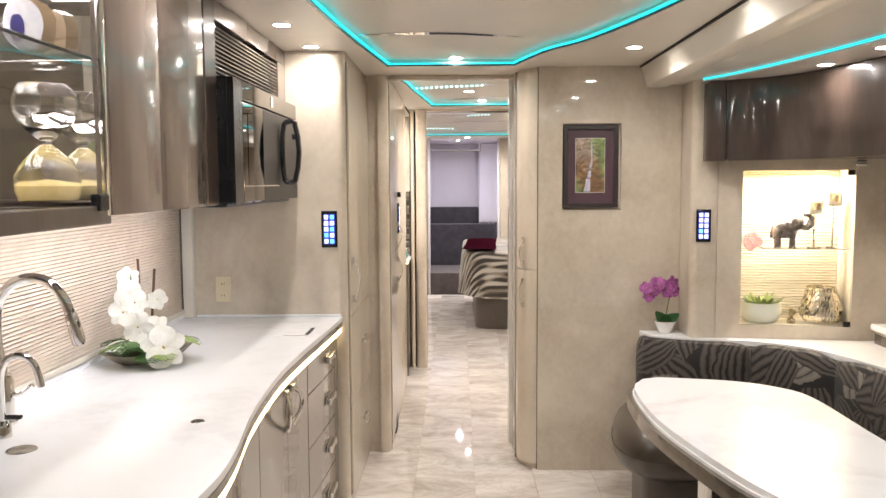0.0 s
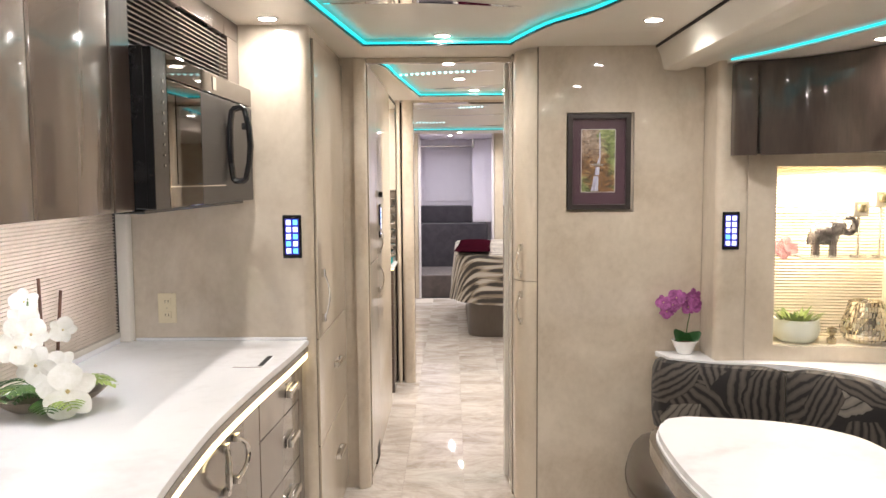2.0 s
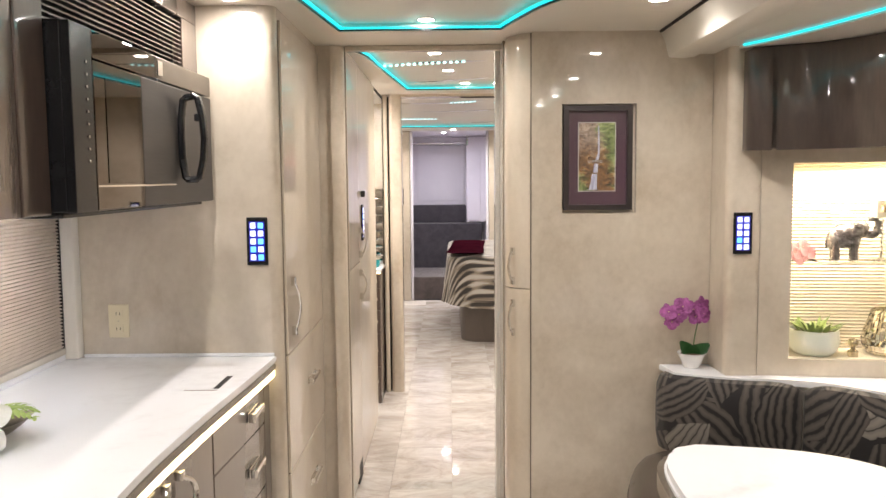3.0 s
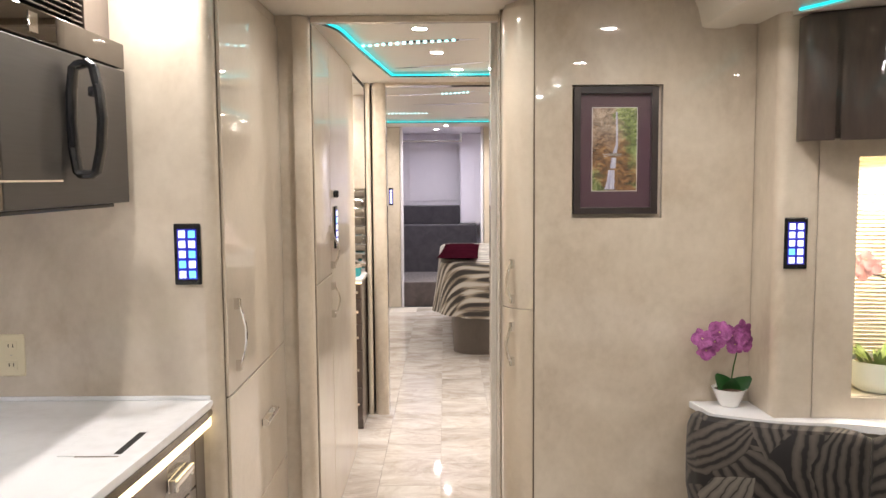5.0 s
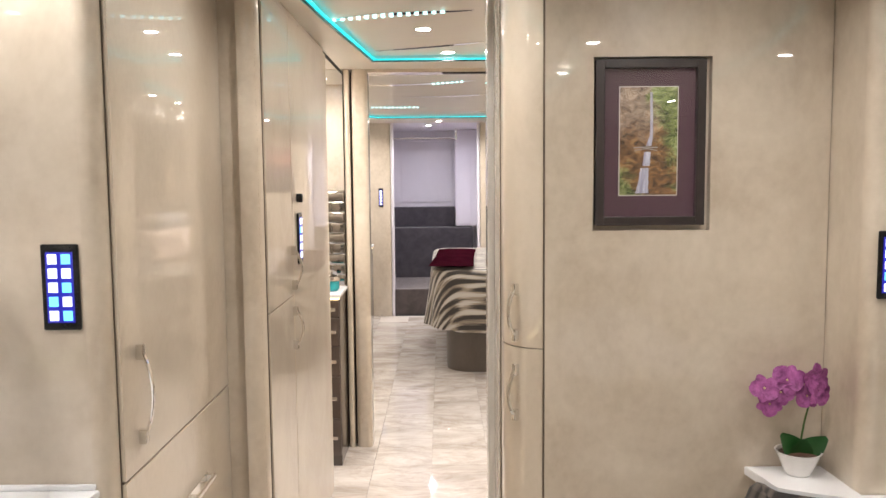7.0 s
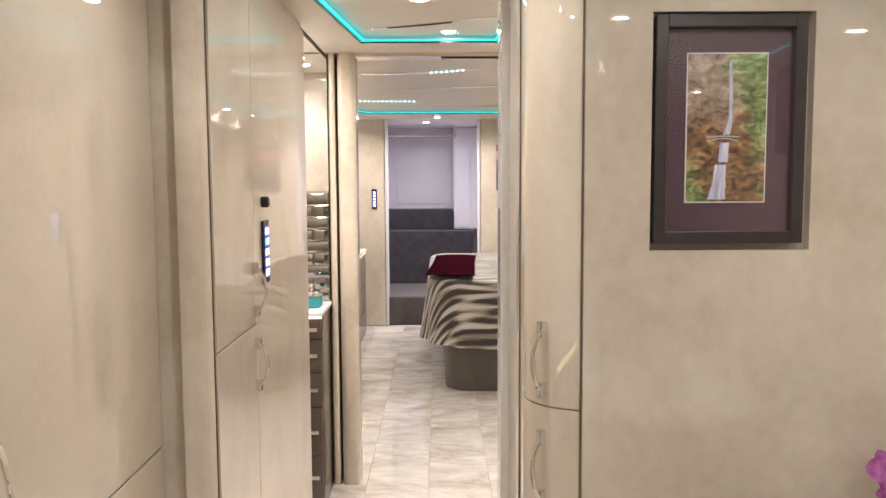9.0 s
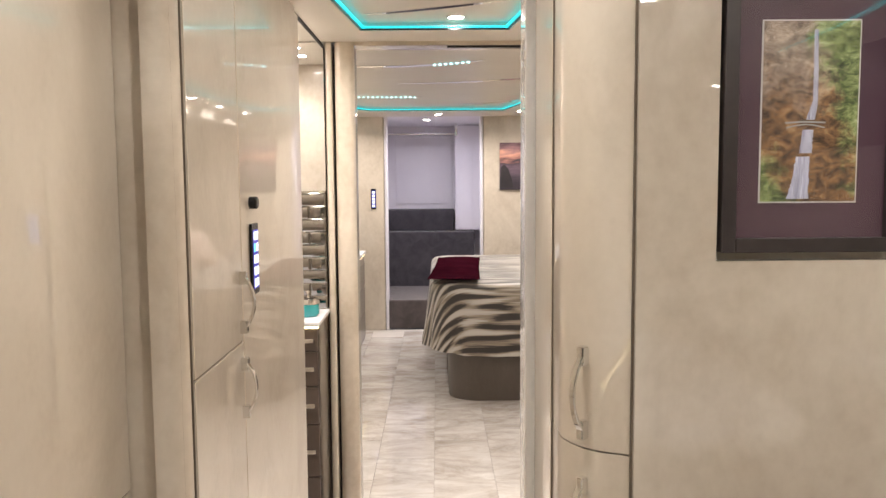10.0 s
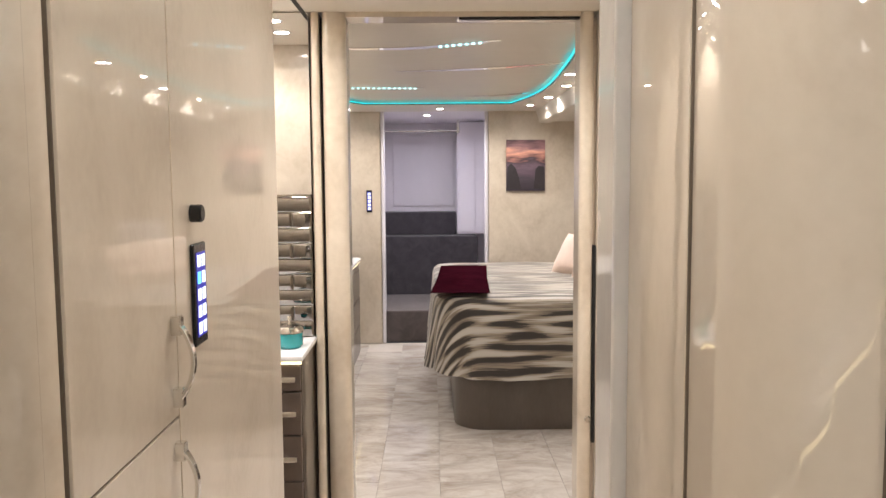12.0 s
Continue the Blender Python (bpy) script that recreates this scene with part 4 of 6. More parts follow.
unit = thing("drawer_unit", (-0.8, 6.8, 0), "glossy taupe base unit with four drawers", "cabinet")
carcass(unit, 6.540, 7.112)
part("end_stile", band(front(7.045, 7.112), -0.018, 0.08, 0.85), TAUPE, unit)
for z0, z1, zp in ((0.700, 0.852, 0.770), (0.485, 0.695, 0.590), (0.280, 0.480, 0.383), (0.085, 0.275, 0.18)):
    d = part("drawer", band(front(6.545, 7.040), -0.018, z0, z1, 0.002), TAUPE, unit)
    cup_pull(d, 6.91, zp)
unit = thing("base_cabinet", (-0.8, 6.2, 0), "glossy taupe two-door base cabinet with looped chrome handles", "cabinet")
carcass(unit, 5.820, 6.538)
for y0, y1, yh in ((5.823, 6.228, 6.185), (6.231, 6.535, 6.275)):
    d = part("door", band(front(y0, y1), -0.018, 0.085, 0.852, 0.002), TAUPE, unit)
    x = at_y(yh, 0.028)
    s = -1 if yh < 6.23 else 1
    pts = [(x + 0.012, yh, 0.80), (x + 0.028, yh + s * 0.034, 0.775), (x + 0.032, yh + s * 0.050, 0.742), (x + 0.028, yh + s * 0.036, 0.708), (x + 0.014, yh, 0.682)]
    bm = tube(spline(pts, 5), 0.007, 8)
    box(x, x + 0.020, yh - 0.011, yh + 0.011, 0.790, 0.814, 0.003, bm)
    box(x, x + 0.020, yh - 0.011, yh + 0.011, 0.668, 0.690, 0.003, bm)
    part("handle", bm, CHROME, d, "bowed half-ring chrome handle")
unit = thing("sink_cabinet", (-0.8, 5.4, 0), "glossy taupe curved base cabinet under the sink", "cabinet")
carcass(unit, 4.95, 5.818)
for y0, y1, z0, z1 in ((5.40, 5.815, 0.50, 0.852), (5.40, 5.815, 0.085, 0.495), (4.955, 5.395, 0.085, 0.852)):
    part("door", band(front(y0, y1), -0.018, z0, z1, 0.002), TAUPE, unit)
unit = thing("corner_cabinet", (-0.8, 4.0, 0), "glossy taupe base cabinet", "cabinet")
part("body", box(-1.16, -0.67, 3.0, 4.945, 0.0, 0.87), TAUPE, unit)

# faucets
fa = thing("faucet", (-1.04, 5.48, 0.912), "tall chrome gooseneck kitchen faucet", "faucet")
part("base", lathe([(0, 0), (0.031, 0), (0.031, 0.006), (0.026, 0.012), (0.024, 0.11), (0.020, 0.125), (0, 0.125)], -1.058, 5.48, 0.912, 24), CHROME, fa)
arch = [(-1.03, 5.48, 1.03), (-1.042, 5.48, 1.14), (-1.035, 5.485, 1.22), (-1.0, 5.49, 1.268), (-0.955, 5.495, 1.282), (-0.91, 5.50, 1.268), (-0.878, 5.505, 1.225), (-0.862, 5.507, 1.18)]
part("spout", tube(spline([(x - 0.028, y, z) for x, y, z in arch], 5), 0.0135, 14), CHROME, fa)
part("spray_head", tube([(-0.893, 5.507, 1.19), (-0.886, 5.508, 1.165), (-0.876, 5.51, 1.118), (-0.874, 5.51, 1.108)], [0.0145, 0.018, 0.0185, 0.015], 16), CHROME, fa, "chrome spray head")
part("lever", tube([(-1.033, 5.48, 0.985), (-1.013, 5.48, 0.99), (-0.983, 5.482, 1.01)], [0.009, 0.007, 0.006], 10), CHROME, fa)
fb = thing("water_tap", (-0.99, 5.36, 0.912), "small chrome gooseneck water tap", "faucet")
part("base", lathe([(0, 0), (0.02, 0), (0.018, 0.03), (0.011, 0.04), (0, 0.04)], -1.0, 5.37, 0.912, 20), CHROME, fb)
part("spout", tube(spline([(-1.0, 5.37, 0.95), (-1.0, 5.37, 1.06), (-0.985, 5.375, 1.10), (-0.955, 5.38, 1.108), (-0.925, 5.385, 1.085), (-0.912, 5.388, 1.03)], 5), 0.0085, 12), CHROME, fb)
part("lever", box(-0.995, -0.955, 5.365, 5.38, 0.955, 0.965, 0.003), BLACK, fb)

# outlet
ou = thing("outlet", (-0.97, 7.11, 1.04), "ivory duplex wall outlet plate", "outlet")
part("plate", box(-1.006, -0.935, 7.108, 7.115, 0.980, 1.096, 0.003), IVORY, ou)
for z in (1.012, 1.064):
    sck = part("socket", box(-0.987, -0.954, 7.1055, 7.109, z - 0.014, z + 0.014, 0.002), IVORY, ou)
    for dx in (-0.006, 0.006):
        part("slot", box(-0.9705 + dx - 0.001, -0.9705 + dx + 0.001, 7.1045, 7.106, z - 0.004, z + 0.005), GAP, sck)
part("screw", lathe([(0, 0), (0.003, 0), (0.003, 0.002), (0, 0.002)], -0.9705, 7.107, 1.038, 8), CHROME, ou)


# keypads: columns of lit keys on a dark plate; u runs along the wall
def keypad(p, u, n, w, h, cols, rows, cyan, label):
    u, n, p = Vector(u), Vector(n), Vector(p)
    basis = Matrix((u, n, Vector((0, 0, 1)))).transposed().to_4x4()
    kp = thing("keypad", p, label, "keypad", "lit wall keypads")

    def slab(x0, x1, y0, y1, z0, z1, bev):
        bm = box(x0, x1, y0, y1, z0, z1, bev)
        bmesh.ops.transform(bm, matrix=Matrix.Translation(p) @ basis, verts=bm.verts)
        return bm

    part("plate", slab(-w / 2, w / 2, 0, 0.008, -h / 2, h / 2, 0.0035), BLACK, kp)
    part("glow_panel", slab(-w * 0.36, w * 0.36, 0.0082, 0.0092, -h * 0.41, h * 0.41, 0.0), KEY_BLUE, kp, "blue lit field")
    cw, ch = w * 0.72 / cols, h * 0.82 / rows
    for i in range(cols):
        for j in range(rows):
            cx, cz = -w * 0.36 + cw * (i + 0.5), -h * 0.41 + ch * (j + 0.5)
            part("key", slab(cx - cw * 0.335, cx + cw * 0.335, 0.0092, 0.0098, cz - ch * 0.35, cz + ch * 0.35, 0.0008), KEY_CYAN if (i, j) in cyan else KEY_WHITE, kp)


keypad((-0.484, 7.115, 1.310), (1, 0, 0), (0, -1, 0), 0.072, 0.165, 2, 5, {(1, 0), (0, 1), (1, 2), (1, 4)}, "black wall keypad with ten white and blue lit keys")
keypad((1.293, 7.460, 1.300), (1, 0, 0), (0, -1, 0), 0.072, 0.160, 2, 5, {(0, 1)}, "black wall keypad with ten lit keys beside the niche")
keypad((-0.280, 8.518, 1.297), (0, 1, 0), (1, 0, 0), 0.075, 0.185, 2, 5, {(0, 3)}, "black keypad with lit keys on the closet door")
keypad((0.803, 10.030, 1.290), (1, 0, 0), (0, -1, 0), 0.072, 0.165, 2, 5, {(1, 1)}, "black wall keypad with lit keys beside the pocket door")
keypad((-0.422, 14.388, 1.300), (1, 0, 0), (0, -1, 0), 0.050, 0.20, 1, 5, set(), "narrow lit keypad on the bedroom wall")


# plants and ornaments
LEAF_GREEN = surface("leaf_green", (0.075, 0.16, 0.035), (0.03, 0.085, 0.018), 0.4, scale=8, fine=80, bump=0.03)
FERN_GREEN = surface("fern_green", (0.34, 0.42, 0.11), (0.15, 0.25, 0.05), 0.5, scale=8, fine=80)
DARK_GREEN = surface("dark_leaf", (0.022, 0.10, 0.022), (0.010, 0.055, 0.012), 0.3, coat=0.2, scale=8, fine=60)
PETAL_WHITE = surface("white_petal", (0.76, 0.75, 0.72), (0.62, 0.61, 0.54), 0.55, scale=20, fine=120)
PETAL_PINK = surface("magenta_petal", (0.50, 0.14, 0.41), (0.11, 0.005, 0.085), 0.5, scale=34, fine=120)
PETAL_HEART = surface("petal_heart", (0.66, 0.58, 0.30), (0.50, 0.36, 0.16), 0.5, fine=80)
STICK = surface("brown_stick", (0.16, 0.075, 0.045), (0.09, 0.04, 0.025), 0.6, fine=60)


def blade(bm, base, direction, up, length, width, droop=0.3, fold=0.15, n=5, tip=0.9):
    """A pointed leaf or petal that bends down along its length."""
    b, d, u = Vector(base), Vector(direction).normalized(), Vector(up)
    u = (u - d * u.dot(d)).normalized()
    s = d.cross(u)
    rows = []
    for i in range(n + 1):
        t = i / n
        w = width * 0.5 * math.sin(math.pi * min(1.0, (0.08 + 0.92 * t * tip) ** 0.8)) + 0.0005
        c = b + d * length * t - u * droop * length * t * t
        rows.append([bm.verts.new(c - s * w + u * fold * w), bm.verts.new(c), bm.verts.new(c + s * w + u * fold * w)])
    for p, q in zip(rows, rows[1:]):
        bm.faces.new((p[0], p[1], q[1], q[0]))
        bm.faces.new((p[1], p[2], q[2], q[1]))


def petal_blade(bm, base, direction, up, length, width):
    """A broad round-ended petal, slightly cupped."""
    d, u = Vector(direction).normalized(), Vector(up)
    u = (u - d * u.dot(d)).normalized()
    s = d.cross(u)
    rows = []
    for i in range(7):
        t = i / 6
        w = width * 0.5 * math.sin(math.pi * (0.07 + 0.90 * t ** 1.25)) ** 0.62
        c = Vector(base) + d * length * t - u * 0.2 * length * t * t
        rows.append([bm.verts.new(c + s * w * k + u * 0.14 * w * k * k) for k in (-1, -0.55, 0, 0.55, 1)])
    for p, q in zip(rows, rows[1:]):
        for j in range(4):
            bm.faces.new((p[j], p[j + 1], q[j + 1], q[j]))


def bloom(parent, at, facing, size, petal, rnd):
    bm = bmesh.new()
    f = Vector(facing).normalized()
    a = f.orthogonal().normalized()
    c = f.cross(a)
    spin = rnd.uniform(0, 6.28)
    for i in range(5):
        ang = spin + i * 2 * math.pi / 5
        d = a * math.cos(ang) + c * math.sin(ang)
        wide = 1.22 if i in (1, 4) else 0.78
        petal_blade(bm, Vector(at) + d * size * 0.02 + f * size * (0.03 if i in (1, 4) else 0), d + f * 0.22, f, size * 0.53, size * 0.53 * wide)
    part("bloom", bm, petal, parent)
    bm = bmesh.new()
    bmesh.ops.create_icosphere(bm, subdivisions=1, radius=size * 0.05, matrix=Matrix.Translation(Vector(at) + f * size * 0.05))
    part("bloom_heart", bm, PETAL_HEART, parent)


rnd = random.Random(5)
arr = thing("orchid_arrangement", (-0.97, 6.18, 0.912), "white orchids with fern leaves in a silver boat dish", "flower arrangement")
bm = bmesh.new()
rings = []
for r in range(5):
    t = r / 4
    ring = []
    for i in range(28):
        a = 2 * math.pi * i / 28
        L, W = 0.155 * (0.55 + 0.45 * t), 0.075 * (0.45 + 0.55 * t)
        lift = 0.034 * t ** 1.5 + 0.014 * t * abs(math.cos(a)) ** 3
        u, w = L * math.cos(a), W * math.sin(a)
        ring.append(bm.verts.new((-0.965 + 0.77 * u - 0.64 * w, 6.19 + 0.64 * u + 0.77 * w, 0.9135 + lift)))
    rings.append(ring)
for p, q in zip(rings, rings[1:]):
    for i in range(28):
        bm.faces.new((p[i], p[(i + 1) % 28], q[(i + 1) % 28], q[i]))
bm.faces.new(rings[0])
bmesh.ops.solidify(bm, geom=bm.faces[:], thickness=0.003)
part("dish", bm, surface("pewter", (0.56, 0.50, 0.42), (0.40, 0.35, 0.29), 0.35, metal=0.35, fine=90), arr, "silver boat-shaped dish")


def frond(base, heading, lift, length, material):
    """A fern frond: an arching rib with pairs of narrow leaflets."""
    bm = bmesh.new()
    h = Vector((math.cos(heading), math.sin(heading), 0))
    side = Vector((-h.y, h.x, 0))
    pts = []
    for i in range(11):
        t = i / 10
        pts.append(Vector(base) + h * length * t + Vector((0, 0, 1)) * length * (lift * t - (lift * 0.75 + 0.12) * t * t))
    tube([tuple(p) for p in pts], 0.0013, 5, bm)
    for i in range(2, 11):
        t = i / 10
        L = length * 0.40 * math.sin(math.pi * (0.16 + 0.76 * t)) + 0.006
        for s in (-1, 1):
            blade(bm, pts[i], tuple(side * s + h * 0.75 + Vector((0, 0, 0.12))), (0, 0, 1), L, length * 0.085, 0.25, 0.2, 4)
    part("fern_frond", bm, material, arr)


for i in range(12):
    a = 2 * math.pi * i / 12 + rnd.uniform(-0.3, 0.3)
    frond((-0.955 + 0.02 * math.cos(a), 6.17 + 0.02 * math.sin(a), 0.935 + rnd.uniform(0, 0.03)), a, rnd.uniform(0.2, 1.2), rnd.uniform(0.09, 0.145), rnd.choice((FERN_GREEN, LEAF_GREEN, FERN_GREEN)))
for bx, by, bz, sz in ((-1.015, 6.17, 1.205, 0.088), (-1.00, 6.13, 1.155, 0.112), (-0.93, 6.20, 1.125, 0.085), (-1.01, 6.11, 1.095, 0.112), (-0.965, 6.12, 1.045, 0.122), (-0.915, 6.15, 1.035, 0.105), (-0.980, 6.13, 1.125, 0.105), (-0.925, 6.12, 1.00, 0.11), (-0.876, 6.10, 0.980, 0.172)):
    bloom(arr, (bx, by, bz), (0.45 + rnd.uniform(-0.3, 0.3), -1, rnd.uniform(0.0, 0.5)), sz * 0.78, PETAL_WHITE, rnd)
part("flower_stem", tube(spline([(-0.97, 6.18, 0.93), (-0.985, 6.15, 1.05), (-1.0, 6.16, 1.17), (-1.01, 6.18, 1.22)], 4), 0.003, 6), LEAF_GREEN, arr)
for x0, y0, x1, y1, zt in ((-0.99, 6.21, -1.0, 6.22, 1.262), (-0.965, 6.22, -0.955, 6.25, 1.225)):
    part("stick", tube([(x0, y0, 0.93), ((x0 + x1) / 2, (y0 + y1) / 2, 1.1), (x1, y1, zt)], 0.0045, 7), STICK, arr)

# contents of the display cabinet
hg = thing("hourglass", (-0.86, 5.06, CABZ0 + 0.03), "large clear glass hourglass with pale sand", "hourglass")
prof = [(0.0, 0.004), (0.068, 0.004), (0.078, 0.03), (0.078, 0.07), (0.060, 0.11), (0.030, 0.138), (0.013, 0.152), (0.013, 0.160), (0.030, 0.174), (0.060, 0.20), (0.078, 0.24), (0.076, 0.28), (0.060, 0.305), (0.0, 0.308)]
HX, HGY = -0.757, 5.160
prof = [(max(r * 0.82, 0.003 if z < 0.1 else 0.0), z * 0.80) for r, z in prof]
inner = [(max(r - 0.0025, 0.003 if z < 0.1 else 0.0), z + (0.0025 if z < 0.1 else -0.0025 if z > 0.2 else 0.0)) for r, z in prof[::-1]]
part("bulb", lathe(prof + inner + prof[:1], HX, HGY, CABZ0 + 0.03, 28), GLASS, hg, "clear blown glass").visible_shadow = False
part("sand", lathe([(0.0, 0.008), (0.052, 0.008), (0.0585, 0.026), (0.0585, 0.036), (0.033, 0.040), (0.0, 0.046)], HX, HGY, CABZ0 + 0.03, 24), surface("pale_sand", (0.72, 0.58, 0.26), (0.58, 0.45, 0.18), 0.8, fine=300, bump=0.2), hg, "pale yellow sand")
ag = thing("agate_bookend", (-0.9, 5.12, 1.79), "white and tan agate slice with a dark blue centre", "ornament")
def slab_disc(cx, cy, cz, rx, rz, th, wob, seed):
    r2 = random.Random(seed)
    pts = [(rx * (1 + wob * r2.uniform(-1, 1)) * math.cos(2 * math.pi * i / 22), rz * (1 + wob * r2.uniform(-1, 1)) * math.sin(2 * math.pi * i / 22)) for i in range(22)]
    bm = prism(pts, -th / 2, th / 2, 0.002)
    bmesh.ops.transform(bm, matrix=Matrix.Translation((cx, cy, cz)) @ pose(0, 0, 0, 90, 0, 32), verts=bm.verts)
    return bm
part("rind", slab_disc(-0.790, 5.180, 1.845, 0.050, 0.056, 0.03, 0.05, 1), surface("tan_agate", (0.50, 0.36, 0.22), (0.28, 0.18, 0.10), 0.3, coat=0.6, fine=40), ag)
part("slice", slab_disc(-0.795, 5.160, 1.845, 0.037, 0.050, 0.03, 0.05, 2), surface("white_agate", (0.80, 0.80, 0.84), (0.62, 0.62, 0.70), 0.25, coat=0.6, scale=30, fine=60), ag, "white banded face")
part("core", slab_disc(-0.797, 5.143, 1.838, 0.013, 0.024, 0.012, 0.16, 3), surface("blue_agate", (0.03, 0.025, 0.35), (0.008, 0.006, 0.11), 0.2, coat=0.6, fine=80), ag, "deep blue core")
fr = thing("silver_frame", (-0.86, 4.86, CABZ0 + 0.03), "small silver framed green picture in the cabinet", "picture frame")
bm = box(-0.86, -0.85, 4.78, 4.945, CABZ0 + 0.031, 1.70, 0.003)
part("border", bm, CHROME, fr)
part("print", box(-0.8495, -0.847, 4.80, 4.925, 1.51, 1.68), surface("green_print", (0.18, 0.25, 0.10), (0.05, 0.08, 0.03), 0.4, scale=30, fine=80), fr)
bowl = thing("glass_dish", (-0.80, 5.15, 1.79), "clear faceted glass dish on the shelf", "dish")
part("cup", lathe([(0, 0.002), (0.03, 0.002), (0.035, 0.006), (0.03, 0.012), (0.05, 0.05), (0.047, 0.05), (0.026, 0.014), (0, 0.012)], -0.86, 5.10, 1.791, 16), GLASS, bowl).visible_shadow = False

# ---- dinette slide-out ----
cab_line = xy(spline([(1.283, 7.452, 0), (1.287, 7.405, 0), (1.32, 7.375, 0), (1.40, 7.335, 0), (1.50, 7.27, 0), (1.60, 7.13, 0), (1.67, 6.90, 0), (1.725, 6.56, 0), (1.78, 6.1, 0), (1.80, 5.4, 0)], 6))
unit = thing("curved_wall_cabinet", (1.6, 7.0, 1.615), "dark figured-wood wall cabinet with a wavy high-gloss front", "cabinet")
part("body", prism(offset(cab_line, 0.020) + [(2.25, 5.4), (2.25, 7.452)], 1.618, SLIDE), DARK_WOOD, unit)
a = [p for p in cab_line if p[1] >= 7.355]
b = [p for p in cab_line if p[1] <= 7.353 and p[1] > 6.42]
c = [p for p in cab_line if p[1] <= 6.42]
for ln in (a, b, c):
    part("door", band(ln, 0.019, 1.612, 1.982, 0.002), DARK_WOOD, unit)
led_line = xy(spline([(1.262, 7.41, 0), (1.33, 7.24, 0), (1.42, 6.9, 0), (1.52, 6.35, 0), (1.58, 5.6, 0)], 6))
strip = thing("led_strip", (1.26, 7.41, SLIDE), "glowing teal light strip along the slide-out ceiling", "light strip", "ceiling light strips")
part("diffuser", band(led_line, 0.006, SLIDE - 0.008, SLIDE - 0.001), TEAL_LED, strip)
part("channel", band(offset(led_line, 0.0085), 0.006, SLIDE - 0.013, SLIDE - 0.001), CEILING, strip, "cream ceiling lip")
structure("ceiling_drop", prism(offset(led_line, 0.0155) + [(2.25, 5.6), (2.25, 7.455), (1.262, 7.455)], SLIDE - 0.014, SLIDE - 0.0005), CEILING)

# ledge behind the seat
bol = xy(spline([(1.005, 7.58, 0), (1.015, 7.51, 0), (1.055, 7.46, 0), (1.25, 7.375, 0), (1.487, 7.325, 0), (1.635, 7.215, 0), (1.72, 7.08, 0), (1.82, 6.70, 0), (1.86, 6.1, 0), (1.86, 5.2, 0)], 6))
led = thing("seat_ledge", (1.5, 7.5, 0.70), "white stone ledge behind the dinette seat", "ledge")
part("slab", prism([(p[0], p[1]) for p in offset(bol, 0.045)] + [(2.25, 5.2), (2.25, 7.453), (1.236, 7.453), (1.236, 7.659), (1.035, 7.659)], 0.722, 0.746, 0.004), QUARTZ, led)
part("support", prism([(p[0], p[1]) for p in offset(bol, 0.065)] + [(2.24, 5.2), (2.24, 7.452), (1.234, 7.452), (1.234, 7.658), (1.066, 7.658)], 0.0, 0.722), CREAM_SOFT, led)
con = thing("side_console", (2.15, 6.9, 0.746), "dark wood console with white top and chrome edge", "console")
part("body", box(2.06, 2.245, 6.5, 7.30, 0.747, 0.80, 0.002), BRONZE_WOOD, con)
part("edge", box(2.05, 2.245, 6.49, 7.31, 0.80, 0.81, 0.002), CHROME, con)
part("top", box(2.045, 2.245, 6.485, 7.315, 0.81, 0.84, 0.008), QUARTZ, con)

bench = thing("dinette_bench", (1.4, 7.1, 0), "curved dinette bench with leaf-patterned backs and brown leather seat", "bench")
seat = xy(spline([(1.02, 7.55, 0), (0.89, 7.45, 0), (0.82, 7.24, 0), (0.80, 7.02, 0), (0.86, 6.86, 0), (1.0, 6.80, 0), (1.25, 6.78, 0), (1.36, 6.6, 0), (1.40, 6.2, 0), (1.40, 5.2, 0)], 6))


def cushion(line, back):
    """A fat rounded seat along a plan line, closed to a line behind it."""
    prof = [(0.10, 0.236), (0.05, 0.242), (0.018, 0.262), (0.003, 0.295), (0.0, 0.335), (0.004, 0.372), (0.017, 0.405), (0.040, 0.431), (0.075, 0.447), (0.125, 0.455)]
    bm = bmesh.new()
    rows = [[bm.verts.new((x, y, z)) for x, y in offset(line, d)] for d, z in prof]
    for p, q in zip(rows, rows[1:]):
        for i in range(len(line) - 1):
            bm.faces.new((p[i], p[i + 1], q[i + 1], q[i]))
    end = [bm.verts.new((x, y, 0.457)) for x, y in back]
    bm.faces.new(rows[-1] + end)
    return bm


part("seat", cushion(seat, [(1.80, 5.2)] + bol[::-1][6:-3]), LEATHER, bench, "brown leather seat")
part("seat_piping", tube([(x, y, 0.336) for x, y in offset(seat, -0.001)[3:-2]], 0.0035, 6), LEATHER, bench)
base = xy(spline([(1.05, 7.50, 0), (0.94, 7.34, 0), (0.91, 7.08, 0), (0.96, 6.93, 0), (1.3, 6.88, 0), (1.45, 6.6, 0), (1.48, 5.8, 0), (1.48, 5.2, 0)], 5))
part("base", prism(base + [(1.80, 5.2)] + bol[::-1][6:], 0.0, 0.238), surface("dark_brown_panel", (0.075, 0.058, 0.045), (0.045, 0.034, 0.027), 0.4, coat=0.3, fine=80), bench, "dark brown plinth")


